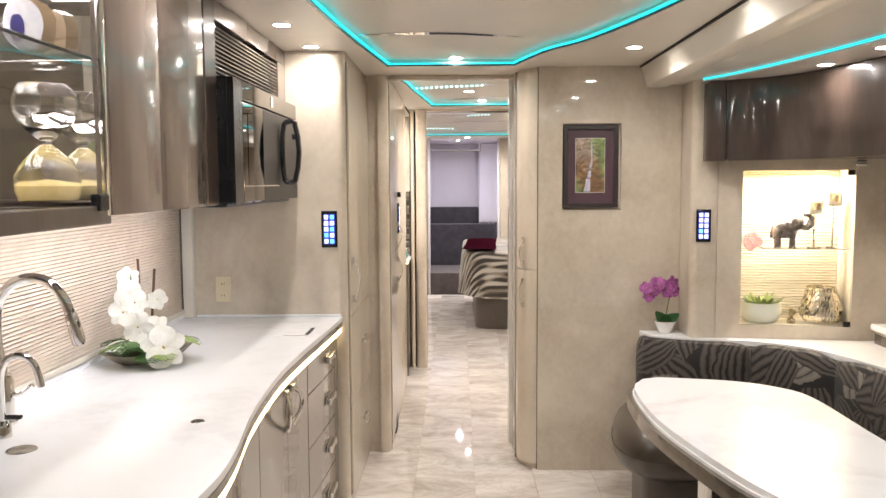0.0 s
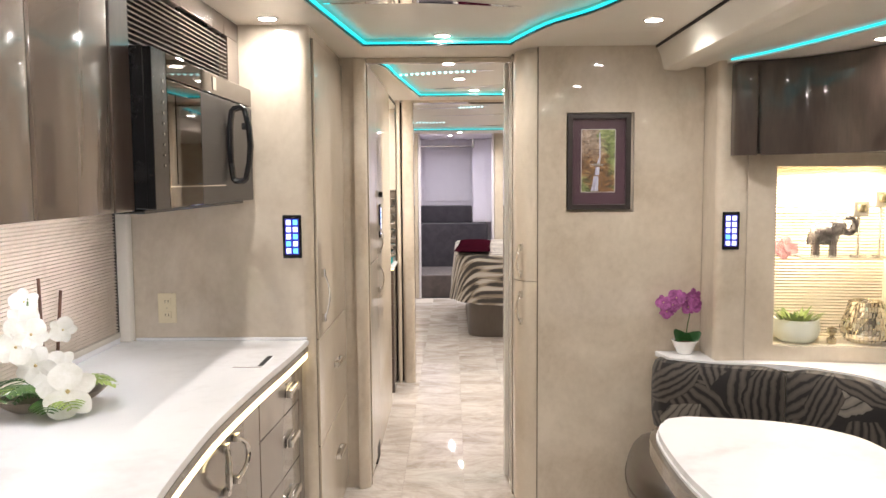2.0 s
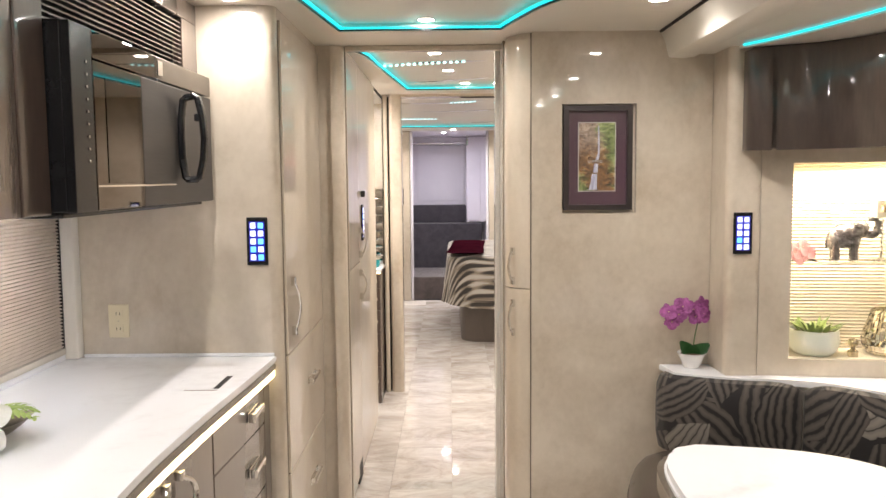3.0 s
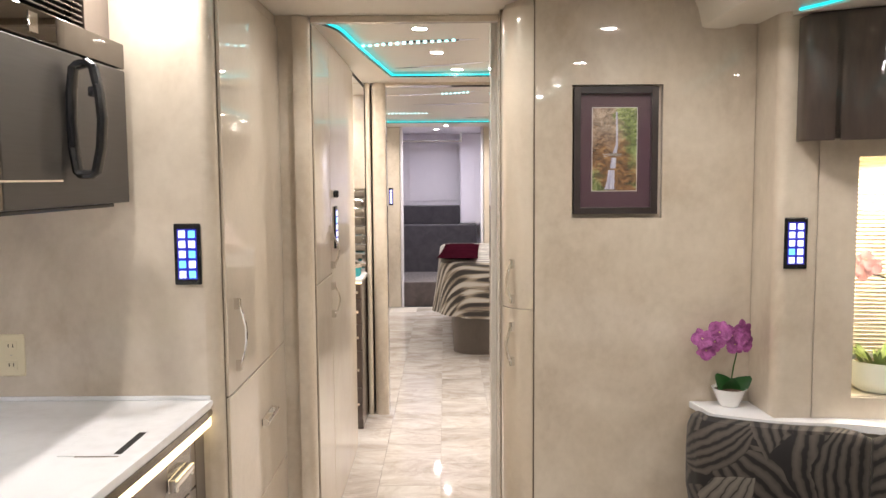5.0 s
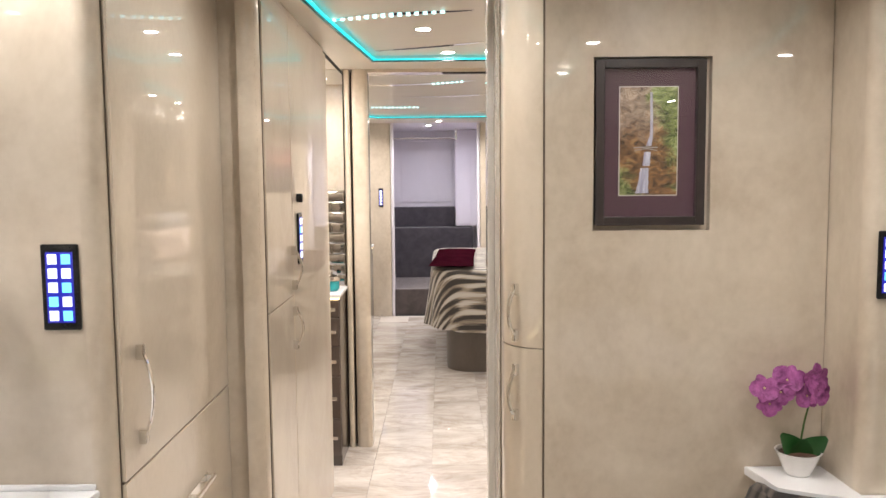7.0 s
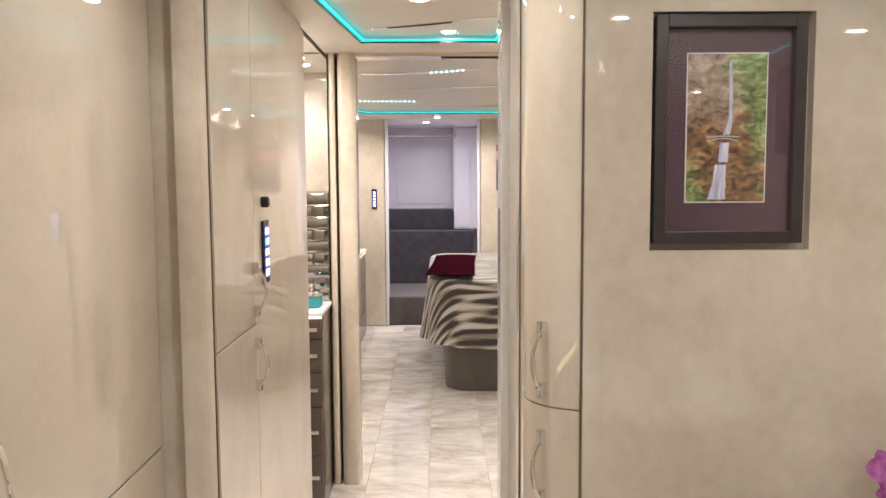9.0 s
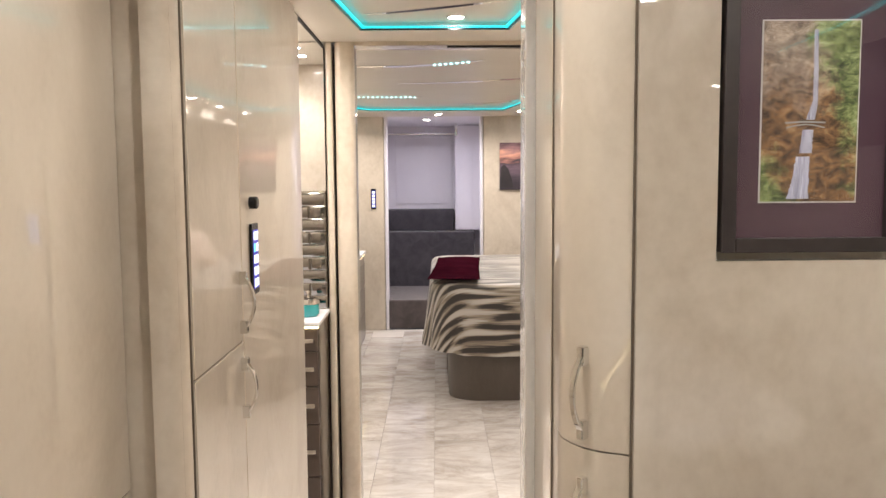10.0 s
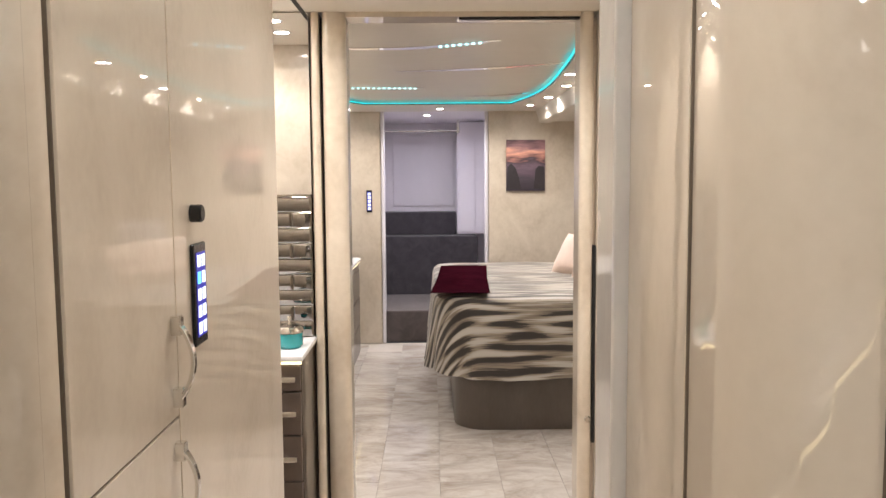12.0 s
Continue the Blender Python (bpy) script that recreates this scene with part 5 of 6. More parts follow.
def bolster(line):
    """An upholstered back with a rounded top that stands on a plan line."""
    prof = [(0.0, 0.44), (-0.012, 0.50), (-0.014, 0.62), (-0.010, 0.700), (0.004, 0.732), (0.026, 0.743), (0.040, 0.738), (0.048, 0.715), (0.048, 0.44)]
    cols = []
    bm = bmesh.new()
    k = len(line)
    for i in range(k):
        e = min(i, k - 1 - i)
        pinch = (0.062, 0.022, 0.006)[e] if e < 3 else 0.0
        lines = [offset(line, o)[i] for o, z in prof]
        cols.append([bm.verts.new((lines[j][0], lines[j][1], prof[j][1] - (pinch * 0.5 if prof[j][1] > 0.69 else 0))) for j in range(len(prof))])
        if pinch:
            cx = offset(line, 0.03)[i]
            for j, v in enumerate(cols[-1]):
                if prof[j][0] < 0.02:
                    v.co.x += (cx[0] - v.co.x) * pinch * 14
                    v.co.y += (cx[1] - v.co.y) * pinch * 14
    for p, q in zip(cols, cols[1:]):
        for j in range(len(prof) - 1):
            bm.faces.new((p[j], p[j + 1], q[j + 1], q[j]))
    bm.faces.new(cols[0])
    bm.faces.new(cols[-1][::-1])
    return bm


cut = [i for i, p in enumerate(bol) if p[0] >= 1.486][0]
for ln in (bol[:cut + 1], bol[cut:cut + 14], bol[cut + 13:]):
    part("back_cushion", bolster(ln), LEAF_FABRIC, bench, "dark leaf-patterned back cushion")

# table
out = spline([(0.795, 6.60, 0), (0.86, 6.658, 0), (1.00, 6.640, 0), (1.17, 6.595, 0), (1.30, 6.50, 0), (1.362, 6.36, 0), (1.365, 6.0, 0), (1.36, 5.4, 0), (1.30, 5.05, 0), (1.12, 4.95, 0), (0.98, 5.05, 0), (0.90, 5.37, 0), (0.83, 5.60, 0), (0.762, 5.95, 0), (0.742, 6.20, 0), (0.755, 6.48, 0), (0.795, 6.60, 0)], 5)[:-1]
out = [(p[0], p[1]) for p in out]
cxm, cym = 1.05, 5.9


def grow(d):
    return [(x + d * (1 if x > cxm else -1) * min(1, abs(x - cxm) / 0.22), y + d * (1 if y > cym else -1) * min(1, abs(y - cym) / 0.6)) for x, y in out]


tb = thing("dinette_table", (1.05, 5.9, 0), "white quartz teardrop table with stepped bronze edge", "table")
part("top", prism(out, 0.722, 0.742, 0.008), QUARTZ, tb, "white quartz top")
part("step", prism(grow(0.006), 0.713, 0.722, 0.002), QUARTZ, tb)
part("edge", prism(grow(0.022), 0.668, 0.713, 0.016, seg=4), QUARTZ_EDGE, tb, "polished bronze rim")
part("leg", lathe([(0.035, 0.012), (0.035, 0.668)], 0.98, 6.30, 0.0, 20), CHROME, tb, "chrome pedestal leg")
part("foot", lathe([(0, 0), (0.16, 0), (0.16, 0.008), (0.05, 0.02), (0, 0.02)], 0.98, 6.30, 0.0, 28), CHROME, tb)

# potted magenta orchid on the ledge
po = thing("potted_orchid", (1.150, 7.60, 0.746), "magenta orchid in a small white pot on the ledge", "potted plant")
PX, PY, PZ = 1.150, 7.60, 0.746
part("pot", lathe([(0, 0.0), (0.028, 0.0), (0.032, 0.004), (0.054, 0.055), (0.058, 0.061), (0.053, 0.061), (0.048, 0.048), (0, 0.048)], PX, PY, PZ, 24), WHITE, po, "white ceramic pot")
part("soil", lathe([(0, 0.058), (0.028, 0.057), (0.050, 0.053), (0.048, 0.049), (0, 0.049)], PX, PY, PZ, 18), surface("soil", (0.13, 0.055, 0.03), (0.03, 0.016, 0.01), 0.9, fine=200, bump=0.5), po)
for d, L in (((-0.75, -0.3, 1.0), 0.080), ((0.9, -0.3, 0.75), 0.085), ((0.1, -0.5, 1.0), 0.055)):
    bm = bmesh.new()
    blade(bm, (PX, PY, PZ + 0.046), d, (0, -1, 0.35), L, 0.058, 0.12, 0.25, 6, 0.92)
    part("leaf", bm, DARK_GREEN, po)
part("stem", tube(spline([(PX, PY, PZ + 0.045), (PX + 0.012, PY, PZ + 0.13), (PX + 0.018, PY - 0.01, PZ + 0.20), (PX - 0.015, PY - 0.02, PZ + 0.25), (PX - 0.06, PY - 0.02, PZ + 0.248), (PX - 0.09, PY - 0.02, PZ + 0.22)], 5), 0.0026, 7), LEAF_GREEN, po)
for bx, bz, sz in ((-0.085, 0.215, 0.055), (-0.072, 0.175, 0.050), (-0.03, 0.235, 0.062), (-0.045, 0.205, 0.055), (0.012, 0.225, 0.058), (0.042, 0.24, 0.062), (0.05, 0.205, 0.058), (0.022, 0.195, 0.05)):
    bloom(po, (PX + bx - 0.018, PY - 0.03, PZ + bz + 0.018), (rnd.uniform(-0.4, 0.4), -1, rnd.uniform(-0.2, 0.3)), sz * 1.18, PETAL_PINK, rnd)

# display niche
ni = thing("display_niche", (1.75, 7.58, NB), "bright lit display niche with pleated back and glass shelf", "display niche")
NICHE = surface("niche_lining", (0.80, 0.74, 0.60), (0.74, 0.67, 0.53), 0.5, scale=3, fine=90)
part("floor", box(N0, N1, 7.481, 7.70, NB - 0.012, NB, 0.0), NICHE, ni)
part("roof", box(N0, N1, 7.48, 7.70, NT + 0.014, NT + 0.03), NICHE, ni)
part("side", box(N0 - 0.014, N0 - 0.001, 7.481, 7.70, NB, NT + 0.014), NICHE, ni)
part("side", box(N1 + 0.001, N1 + 0.014, 7.481, 7.70, NB, NT + 0.014), NICHE, ni)
bm = bmesh.new()
rows = []
for i in range(113):
    z = NB + (NT + 0.012 - NB) * i / 112
    y = 7.694 - (0.008 if i % 2 else 0)
    rows.append([bm.verts.new((x, y, z)) for x in (N0, N1)])
for p, q in zip(rows, rows[1:]):
    bm.faces.new((p[0], p[1], q[1], q[0]))
part("pleated_back", bm, NICHE, ni, "pleated cream back")
part("shelf", box(N0 + 0.12, N1 - 0.004, 7.50, 7.685, 1.178, 1.186, 0.001), GLASS, ni, "clear glass shelf").visible_shadow = False
part("glass_door", box(N0 + 0.004, N1 - 0.004, 7.460, 7.465, NB + 0.003, NT - 0.003), PANE, ni, "clear glass door").visible_shadow = False
for z in (NB + 0.012, NT - 0.012):
    part("hinge", box(N1 - 0.036, N1 - 0.004, 7.448, 7.462, z - 0.013, z + 0.013, 0.003), BLACK, ni, "black hinge")
latch = thing("niche_latch", (2.02, 7.44, 1.60), "small chrome latch above the niche", "latch")
part("plate", box(1.985, 2.035, 7.444, 7.455, 1.585, 1.600, 0.003), CHROME, latch)
part("catch", box(1.990, 2.030, 7.436, 7.450, 1.602, 1.611, 0.003), STEEL, latch)

# elephant: one plain mesh
ef = bmesh.new()
EX, EY, EZ = 1.735, 7.58, 1.187


def blob(cx, cz, rx, ry, rz, turn=0, cy=0.0):
    bmesh.ops.create_icosphere(ef, subdivisions=2, radius=1.0, matrix=Matrix.Translation((EX + cx, EY + cy, EZ + cz)) @ pose(0, 0, 0, 0, turn, 0) @ Matrix.Diagonal((rx, ry, rz, 1)))


ES = 1.10


blob(-0.008, 0.084, 0.058, 0.04, 0.048)
blob(-0.045, 0.07, 0.030, 0.035, 0.045)
blob(0.048, 0.108, 0.034, 0.03, 0.034)
blob(0.028, 0.102, 0.024, 0.008, 0.032, 10, -0.03)
blob(0.028, 0.102, 0.024, 0.008, 0.032, 10, 0.03)
for lx, ly in ((-0.045, -0.02), (-0.038, 0.02), (0.022, -0.02), (0.032, 0.02)):
    tube([(EX + lx, EY + ly, EZ + 0.001), (EX + lx, EY + ly, EZ + 0.04), (EX + lx + 0.004, EY + ly, EZ + 0.08)], [0.016, 0.014, 0.02], 10, ef)
tube(spline([(EX + 0.060, EY, EZ + 0.100), (EX + 0.092, EY, EZ + 0.088), (EX + 0.112, EY, EZ + 0.108), (EX + 0.104, EY, EZ + 0.142), (EX + 0.074, EY, EZ + 0.146)], 4), [0.017 - 0.0006 * i for i in range(17)], 9, ef)
tube(spline([(EX + 0.07, EY - 0.016, EZ + 0.10), (EX + 0.086, EY - 0.02, EZ + 0.106), (EX + 0.094, EY - 0.02, EZ + 0.122)], 3), 0.004, 6, ef)
tube([(EX - 0.065, EY, EZ + 0.09), (EX - 0.075, EY, EZ + 0.06), (EX - 0.073, EY, EZ + 0.04)], 0.004, 6, ef)
bmesh.ops.transform(ef, matrix=Matrix.Translation((EX, EY, EZ)) @ Matrix.Diagonal((ES, ES, ES, 1)) @ Matrix.Translation((-EX, -EY, -EZ)), verts=ef.verts)
single("elephant_figurine", ef, surface("silver_black_mosaic", (0.45, 0.43, 0.42), (0.02, 0.018, 0.018), 0.25, metal=0.5, coat=0.5, scale=60, fine=200, mid=(0.12, 0.10, 0.10), bump=0.3), "silver and black patterned elephant figurine on glass", "figurine", at=(EX, EY, EZ))
SPARKLE = surface("sparkling_mosaic", (0.85, 0.80, 0.66), (0.16, 0.11, 0.05), 0.12, metal=0.85, scale=70, fine=160, mid=(0.5, 0.42, 0.26), bump=0.5)
for cx, hh in ((1.872, 0.165), (1.965, 0.205)):
    cs = thing("candle_holder", (cx, 7.575, 1.187), "slim glass candle holder with a jewelled square cup", "candle holder", "niche candle holders")
    part("foot", lathe([(0, 0), (0.036, 0), (0.036, 0.005), (0.012, 0.012), (0.006, 0.02), (0, 0.02)], cx, 7.575, 1.187, 20), CHROME, cs)
    prof = [(0.006, 0.018)]
    for i in range(8):
        z = 0.022 + (hh - 0.03) * i / 8
        prof += [(0.0045, z), (0.0085, z + (hh - 0.03) / 16)]
    part("stem", lathe(prof + [(0.006, hh)], cx, 7.575, 1.187, 12), CHROME, cs)
    part("cup", box(cx - 0.037, cx + 0.037, 7.545, 7.605, 1.187 + hh, 1.187 + hh + 0.072, 0.008), surface("frosted_cup", (0.85, 0.83, 0.78), (0.7, 0.66, 0.58), 0.3, fine=100), cs, "square frosted cup")
    part("jewel", lathe([(0, 0), (0.018, 0.004), (0.022, 0.02), (0.018, 0.036), (0, 0.04)], cx, 7.54, 1.187 + hh + 0.018, 10), SPARKLE, cs)
pk = thing("pink_blossom", (1.56, 7.6, 1.19), "pale pink glass blossom on the shelf edge", "ornament")
PALE_PINK = surface("pale_pink", (0.72, 0.42, 0.43), (0.58, 0.27, 0.30), 0.4, fine=60)
for bx, bz in ((1.535, 1.215), (1.565, 1.235), (1.59, 1.215), (1.555, 1.195)):
    bloom(pk, (bx, 7.60, bz), (0, -1, 0.1), 0.06, PALE_PINK, rnd)
part("stem", tube([(1.56, 7.61, 1.20), (1.60, 7.62, 1.187)], 0.003, 6), LEAF_GREEN, pk)
pl = thing("succulent_planter", (1.61, 7.57, NB), "frosted white bowl planted with green succulents", "planter")
part("bowl", lathe([(0, 0.001), (0.07, 0.001), (0.092, 0.02), (0.104, 0.055), (0.098, 0.10), (0.092, 0.10), (0.096, 0.06), (0.08, 0.02), (0, 0.015)], 1.612, 7.572, NB, 32), surface("frosted_bowl", (0.82, 0.85, 0.78), (0.74, 0.78, 0.70), 0.35, fine=80), pl, "frosted white bowl")
part("soil", lathe([(0, 0.088), (0.09, 0.085), (0.09, 0.08), (0, 0.08)], 1.612, 7.572, NB, 20), STICK, pl)
for i in range(46):
    a, r = rnd.uniform(0, 6.28), 0.08 * math.sqrt(rnd.random())
    bm = bmesh.new()
    blade(bm, (1.612 + r * math.cos(a), 7.572 + r * math.sin(a), NB + 0.086), (math.cos(a) * 0.7, math.sin(a) * 0.7, rnd.uniform(0.4, 1.3)), (0, 0, 1), rnd.uniform(0.04, 0.085), rnd.uniform(0.010, 0.018), 0.2, 0.3, 4)
    part("leaf", bm, FERN_GREEN, pl)
ball = thing("mosaic_vase", (1.925, 7.575, NB), "sparkling gold and silver mosaic vase with open neck", "vase")
prof = [(0.084, 0.0), (0.100, 0.018), (0.107, 0.042), (0.106, 0.066), (0.100, 0.090), (0.092, 0.114), (0.083, 0.138), (0.075, 0.160), (0.071, 0.176)]
part("shell", lathe([(0, 0.002)] + [(r - 0.003, z + 0.002) for r, z in prof] + [(0.066, 0.176), (0.062, 0.16), (0, 0.03)], 1.922, 7.585, NB + 0.001, 32), SPARKLE, ball, "gilded glass body")
r3 = random.Random(12)
bm = bmesh.new()
for (ra, za), (rb, zb) in zip(prof, prof[1:]):
    n = 38
    for i in range(n):
        a0, a1 = 2 * math.pi * (i + 0.06) / n, 2 * math.pi * (i + 0.94) / n
        tilt = [r3.uniform(-0.0035, 0.0035) for _ in range(4)]
        vs = [bm.verts.new((1.922 + (r + d) * math.cos(t), 7.585 + (r + d) * math.sin(t), NB + 0.001 + z)) for (r, t, z), d in zip(((ra, a0, za + 0.001), (ra, a1, za + 0.001), (rb, a1, zb - 0.001), (rb, a0, zb - 0.001)), tilt)]
        f = bm.faces.new(vs)
part("mosaic", bm, plain("mirror_mosaic", (0.86, 0.80, 0.66), 0.08, 1.0), ball, "small mirrored mosaic chips")
gv = thing("glass_ornament", (1.755, 7.53, NB), "small clear cut-glass ornament", "ornament")
part("bulb", lathe([(0, 0), (0.02, 0), (0.022, 0.02), (0.008, 0.03), (0.022, 0.05), (0.02, 0.065), (0, 0.075)], 1.755, 7.525, NB + 0.001, 14), SPARKLE, gv)

# the end wall and its niche stand slightly skewed; the ornaments sit closer together
SKEW = Matrix.Translation((1.42, 7.455, 0)) @ pose(0, 0, 0, 0, 0, -7.5) @ Matrix.Translation((-1.42, -7.455, 0))
CLOSER = SKEW @ Matrix.Translation((N0, 0, 0)) @ Matrix.Diagonal((0.93, 1, 1, 1)) @ Matrix.Translation((-N0, 0, 0))
for ob in list(scene.objects):
    kind = ob.name.split(".")[0]
    if ob.parent is None and kind in ("wall_slide_end", "display_niche", "niche_latch"):
        ob.matrix_basis = SKEW @ ob.matrix_basis
    elif ob.parent is None and kind in ("elephant_figurine", "candle_holder", "pink_blossom", "succulent_planter", "mosaic_vase", "glass_ornament"):
        ob.matrix_basis = CLOSER @ ob.matrix_basis

# ---- picture in the recess ----
fx0, fx1, fz0, fz1 = 0.636, 0.915, 1.385, 1.806
fr = thing("waterfall_picture", (0.775, 7.66, fz0), "dark framed waterfall picture with a plum mat, in a wall recess", "picture")
for x0, x1, z0, z1 in ((fx0, fx0 + 0.022, fz0, fz1), (fx1 - 0.022, fx1, fz0, fz1), (fx0 + 0.022, fx1 - 0.022, fz1 - 0.022, fz1), (fx0 + 0.022, fx1 - 0.022, fz0, fz0 + 0.022)):
    part("frame_bar", box(x0, x1, 7.655, 7.683, z0, z1, 0.0012), FRAME_DARK, fr)
part("mat_board", box(fx0 + 0.02, fx1 - 0.02, 7.674, 7.6835, fz0 + 0.02, fz1 - 0.02), PURPLE_MAT, fr, "plum mat board")
ix0, ix1, iz0, iz1 = 0.700, 0.847, 1.463, 1.737
part("mat_bevel", box(ix0 - 0.0025, ix1 + 0.0025, 7.6732, 7.675, iz0 - 0.0025, iz1 + 0.0025), WHITE, fr, "white bevel line")


def forest():
    """A printed gorge: tan cliffs above, rust below, green towards the sides."""
    m, nt, p = nodes_of("autumn_gorge_print")
    v = coords(nt)

    def calc(op, a, b=None, c=None):
        n = nt.nodes.new("ShaderNodeMath")
        n.operation = op
        for i, q in enumerate((a, b, c)):
            if q is None:
                continue
            if isinstance(q, (int, float)):
                n.inputs[i].default_value = q
            else:
                nt.links.new(q, n.inputs[i])
        return n.outputs[0]

    n1 = add(nt, "ShaderNodeTexNoise", Scale=46.0, Detail=9.0, Roughness=0.74, Distortion=0.5)
    n2 = add(nt, "ShaderNodeTexNoise", Scale=26.0, Detail=6.0, Roughness=0.65)
    nt.links.new(coords(nt, (0.8, 1, 1.3)), n1.inputs["Vector"])
    nt.links.new(v, n2.inputs["Vector"])
    sep = nt.nodes.new("ShaderNodeSeparateXYZ")
    nt.links.new(v, sep.inputs[0])
    tan = ramp(nt, n1.outputs[0], [(0.34, (0.09, 0.07, 0.055)), (0.43, (0.28, 0.21, 0.16)), (0.54, (0.50, 0.39, 0.30)), (0.68, (0.78, 0.68, 0.57))])
    rust = ramp(nt, n1.outputs[0], [(0.34, (0.03, 0.02, 0.014)), (0.45, (0.13, 0.070, 0.036)), (0.57, (0.36, 0.19, 0.08)), (0.70, (0.64, 0.44, 0.22))])
    green = ramp(nt, n1.outputs[0], [(0.34, (0.035, 0.05, 0.02)), (0.45, (0.14, 0.19, 0.06)), (0.56, (0.36, 0.43, 0.17)), (0.70, (0.68, 0.75, 0.42))])
    high = calc("MULTIPLY_ADD", sep.outputs[2], 12.0, -2.5)
    high = calc("ADD", high, calc("MULTIPLY_ADD", n2.outputs[0], 3.0, -1.5))
    side = calc("MULTIPLY_ADD", sep.outputs[0], 26.0, calc("MULTIPLY_ADD", sep.outputs[2], 8.0, -2.2))
    side = calc("ADD", side, calc("MULTIPLY_ADD", n2.outputs[0], 5.0, -2.6))
    corner = calc("MULTIPLY_ADD", sep.outputs[0], -30.0, calc("MULTIPLY_ADD", sep.outputs[2], -22.0, 1.6))
    corner = calc("ADD", corner, calc("MULTIPLY_ADD", n2.outputs[0], 5.0, -2.5))
    side = calc("MAXIMUM", side, corner)

    def blend(f, a, b):
        mx = nt.nodes.new("ShaderNodeMix")
        mx.data_type = "RGBA"
        mx.clamp_factor = True
        nt.links.new(f, mx.inputs[0])
        nt.links.new(a, mx.inputs[6])
        nt.links.new(b, mx.inputs[7])
        return mx.outputs[2]

    nt.links.new(blend(side, blend(high, rust, tan), green), p.inputs["Base Color"])
    p.inputs["Roughness"].default_value = 0.4
    p.inputs["Coat Weight"].default_value = 0.5
    return m


part("print", box(ix0, ix1, 7.672, 7.6735, iz0, iz1), forest(), fr, "autumn gorge photograph")
WATER = surface("pale_water", (0.80, 0.82, 0.92), (0.26, 0.26, 0.42), 0.5, coat=0.5, scale=60, fine=200, stretch=(3, 1, 0.3))


def flat_shape(pts, y):
    """A thin shape in the picture's plane from pairs of x and z."""
    bm = prism([(x, -z) for x, z in pts], -0.0004, 0.0004)
    bmesh.ops.transform(bm, matrix=Matrix.Translation((0, y, 0)) @ pose(0, 0, 0, -90, 0, 0), verts=bm.verts)
    return bm


def stream(line, widths, seed):
    """A ragged run of water down the picture, from pairs of x and z."""
    r2 = random.Random(seed)
    n = 26
    left, right = [], []
    for i in range(n + 1):
        t = i / n * (len(line) - 1)
        k = min(int(t), len(line) - 2)
        f = t - k
        x = line[k][0] + (line[k + 1][0] - line[k][0]) * f
        z = line[k][1] + (line[k + 1][1] - line[k][1]) * f
        w = widths[k] + (widths[k + 1] - widths[k]) * f
        left.append((x - w * r2.uniform(0.88, 1.06), z))
        right.append((x + w * r2.uniform(0.88, 1.06), z))
    return left + right[::-1]


for line, widths, seed in (([(0.7795, 1.724), (0.7808, 1.66), (0.781, 1.615), (0.774, 1.588)], (0.0030, 0.0036, 0.0042, 0.0068), 1),
                           ([(0.771, 1.573), (0.768, 1.537)], (0.0085, 0.0095), 2),
                           ([(0.764, 1.532), (0.762, 1.50), (0.757, 1.467)], (0.011, 0.0125, 0.017), 3),
                           ([(0.768, 1.528), (0.766, 1.505)], (0.003, 0.002), 4)):
    part("water", flat_shape(stream(line, widths, seed), 7.6714 - 0.0002 * (seed == 4)), WATER, fr, "white falling water")
bridge = [(0.735, 1.5845), (0.765, 1.5865), (0.797, 1.585), (0.797, 1.5825), (0.765, 1.5838), (0.735, 1.582)]
arch_line = [(0.737, 1.5765), (0.752, 1.5805), (0.767, 1.582), (0.782, 1.5805), (0.796, 1.577), (0.796, 1.5752), (0.782, 1.5785), (0.767, 1.580), (0.752, 1.5785), (0.737, 1.5745)]
STONE_GREY = surface("stone_grey", (0.52, 0.52, 0.50), (0.36, 0.36, 0.35), 0.6, fine=60)
part("bridge", flat_shape(bridge, 7.6708), STONE_GREY, fr, "grey footbridge deck")
part("bridge_arch", flat_shape(arch_line, 7.6708), STONE_GREY, fr, "grey footbridge arch")
part("glazing", box(fx0 + 0.021, fx1 - 0.021, 7.6670, 7.6685, fz0 + 0.021, fz1 - 0.021), PANE, fr, "clear glazing").visible_shadow = False

# ---- bath: vanity seen past the closet ----
va = thing("vanity", (-0.72, 9.85, 0), "dark brown vanity with chrome pulls and white top", "vanity")
VF = 9.72
part("body", box(-1.158, -0.296, VF + 0.02, 10.028, 0.0, 0.892), DARK_WOOD, va)
DRAWER = surface("dark_brown_laminate", (0.10, 0.072, 0.060), (0.062, 0.044, 0.036), 0.35, coat=0.4, scale=3, fine=60, stretch=(1, 1, 0.2))
for z0, z1, zp in ((0.795, 0.885, 0.838), (0.645, 0.790, 0.720), (0.485, 0.640, 0.565), (0.26, 0.480, 0.37), (0.06, 0.255, 0.16)):
    for x0, x1 in ((-1.15, -0.725), (-0.720, -0.298)):
        d = part("drawer", box(x0, x1, VF, VF + 0.02, z0, z1, 0.002), DRAWER, va)
        xc = -0.340 if x0 > -1 else x0 + 0.21
        bm = box(xc - 0.028, xc + 0.028, VF - 0.018, VF - 0.012, zp - 0.009, zp + 0.009, 0.002)
        box(xc - 0.026, xc - 0.012, VF - 0.014, VF, zp - 0.008, zp + 0.008, 0.001, bm)
        box(xc + 0.012, xc + 0.026, VF - 0.014, VF, zp - 0.008, zp + 0.008, 0.001, bm)
        part("handle", bm, CHROME, d, "chrome pull")
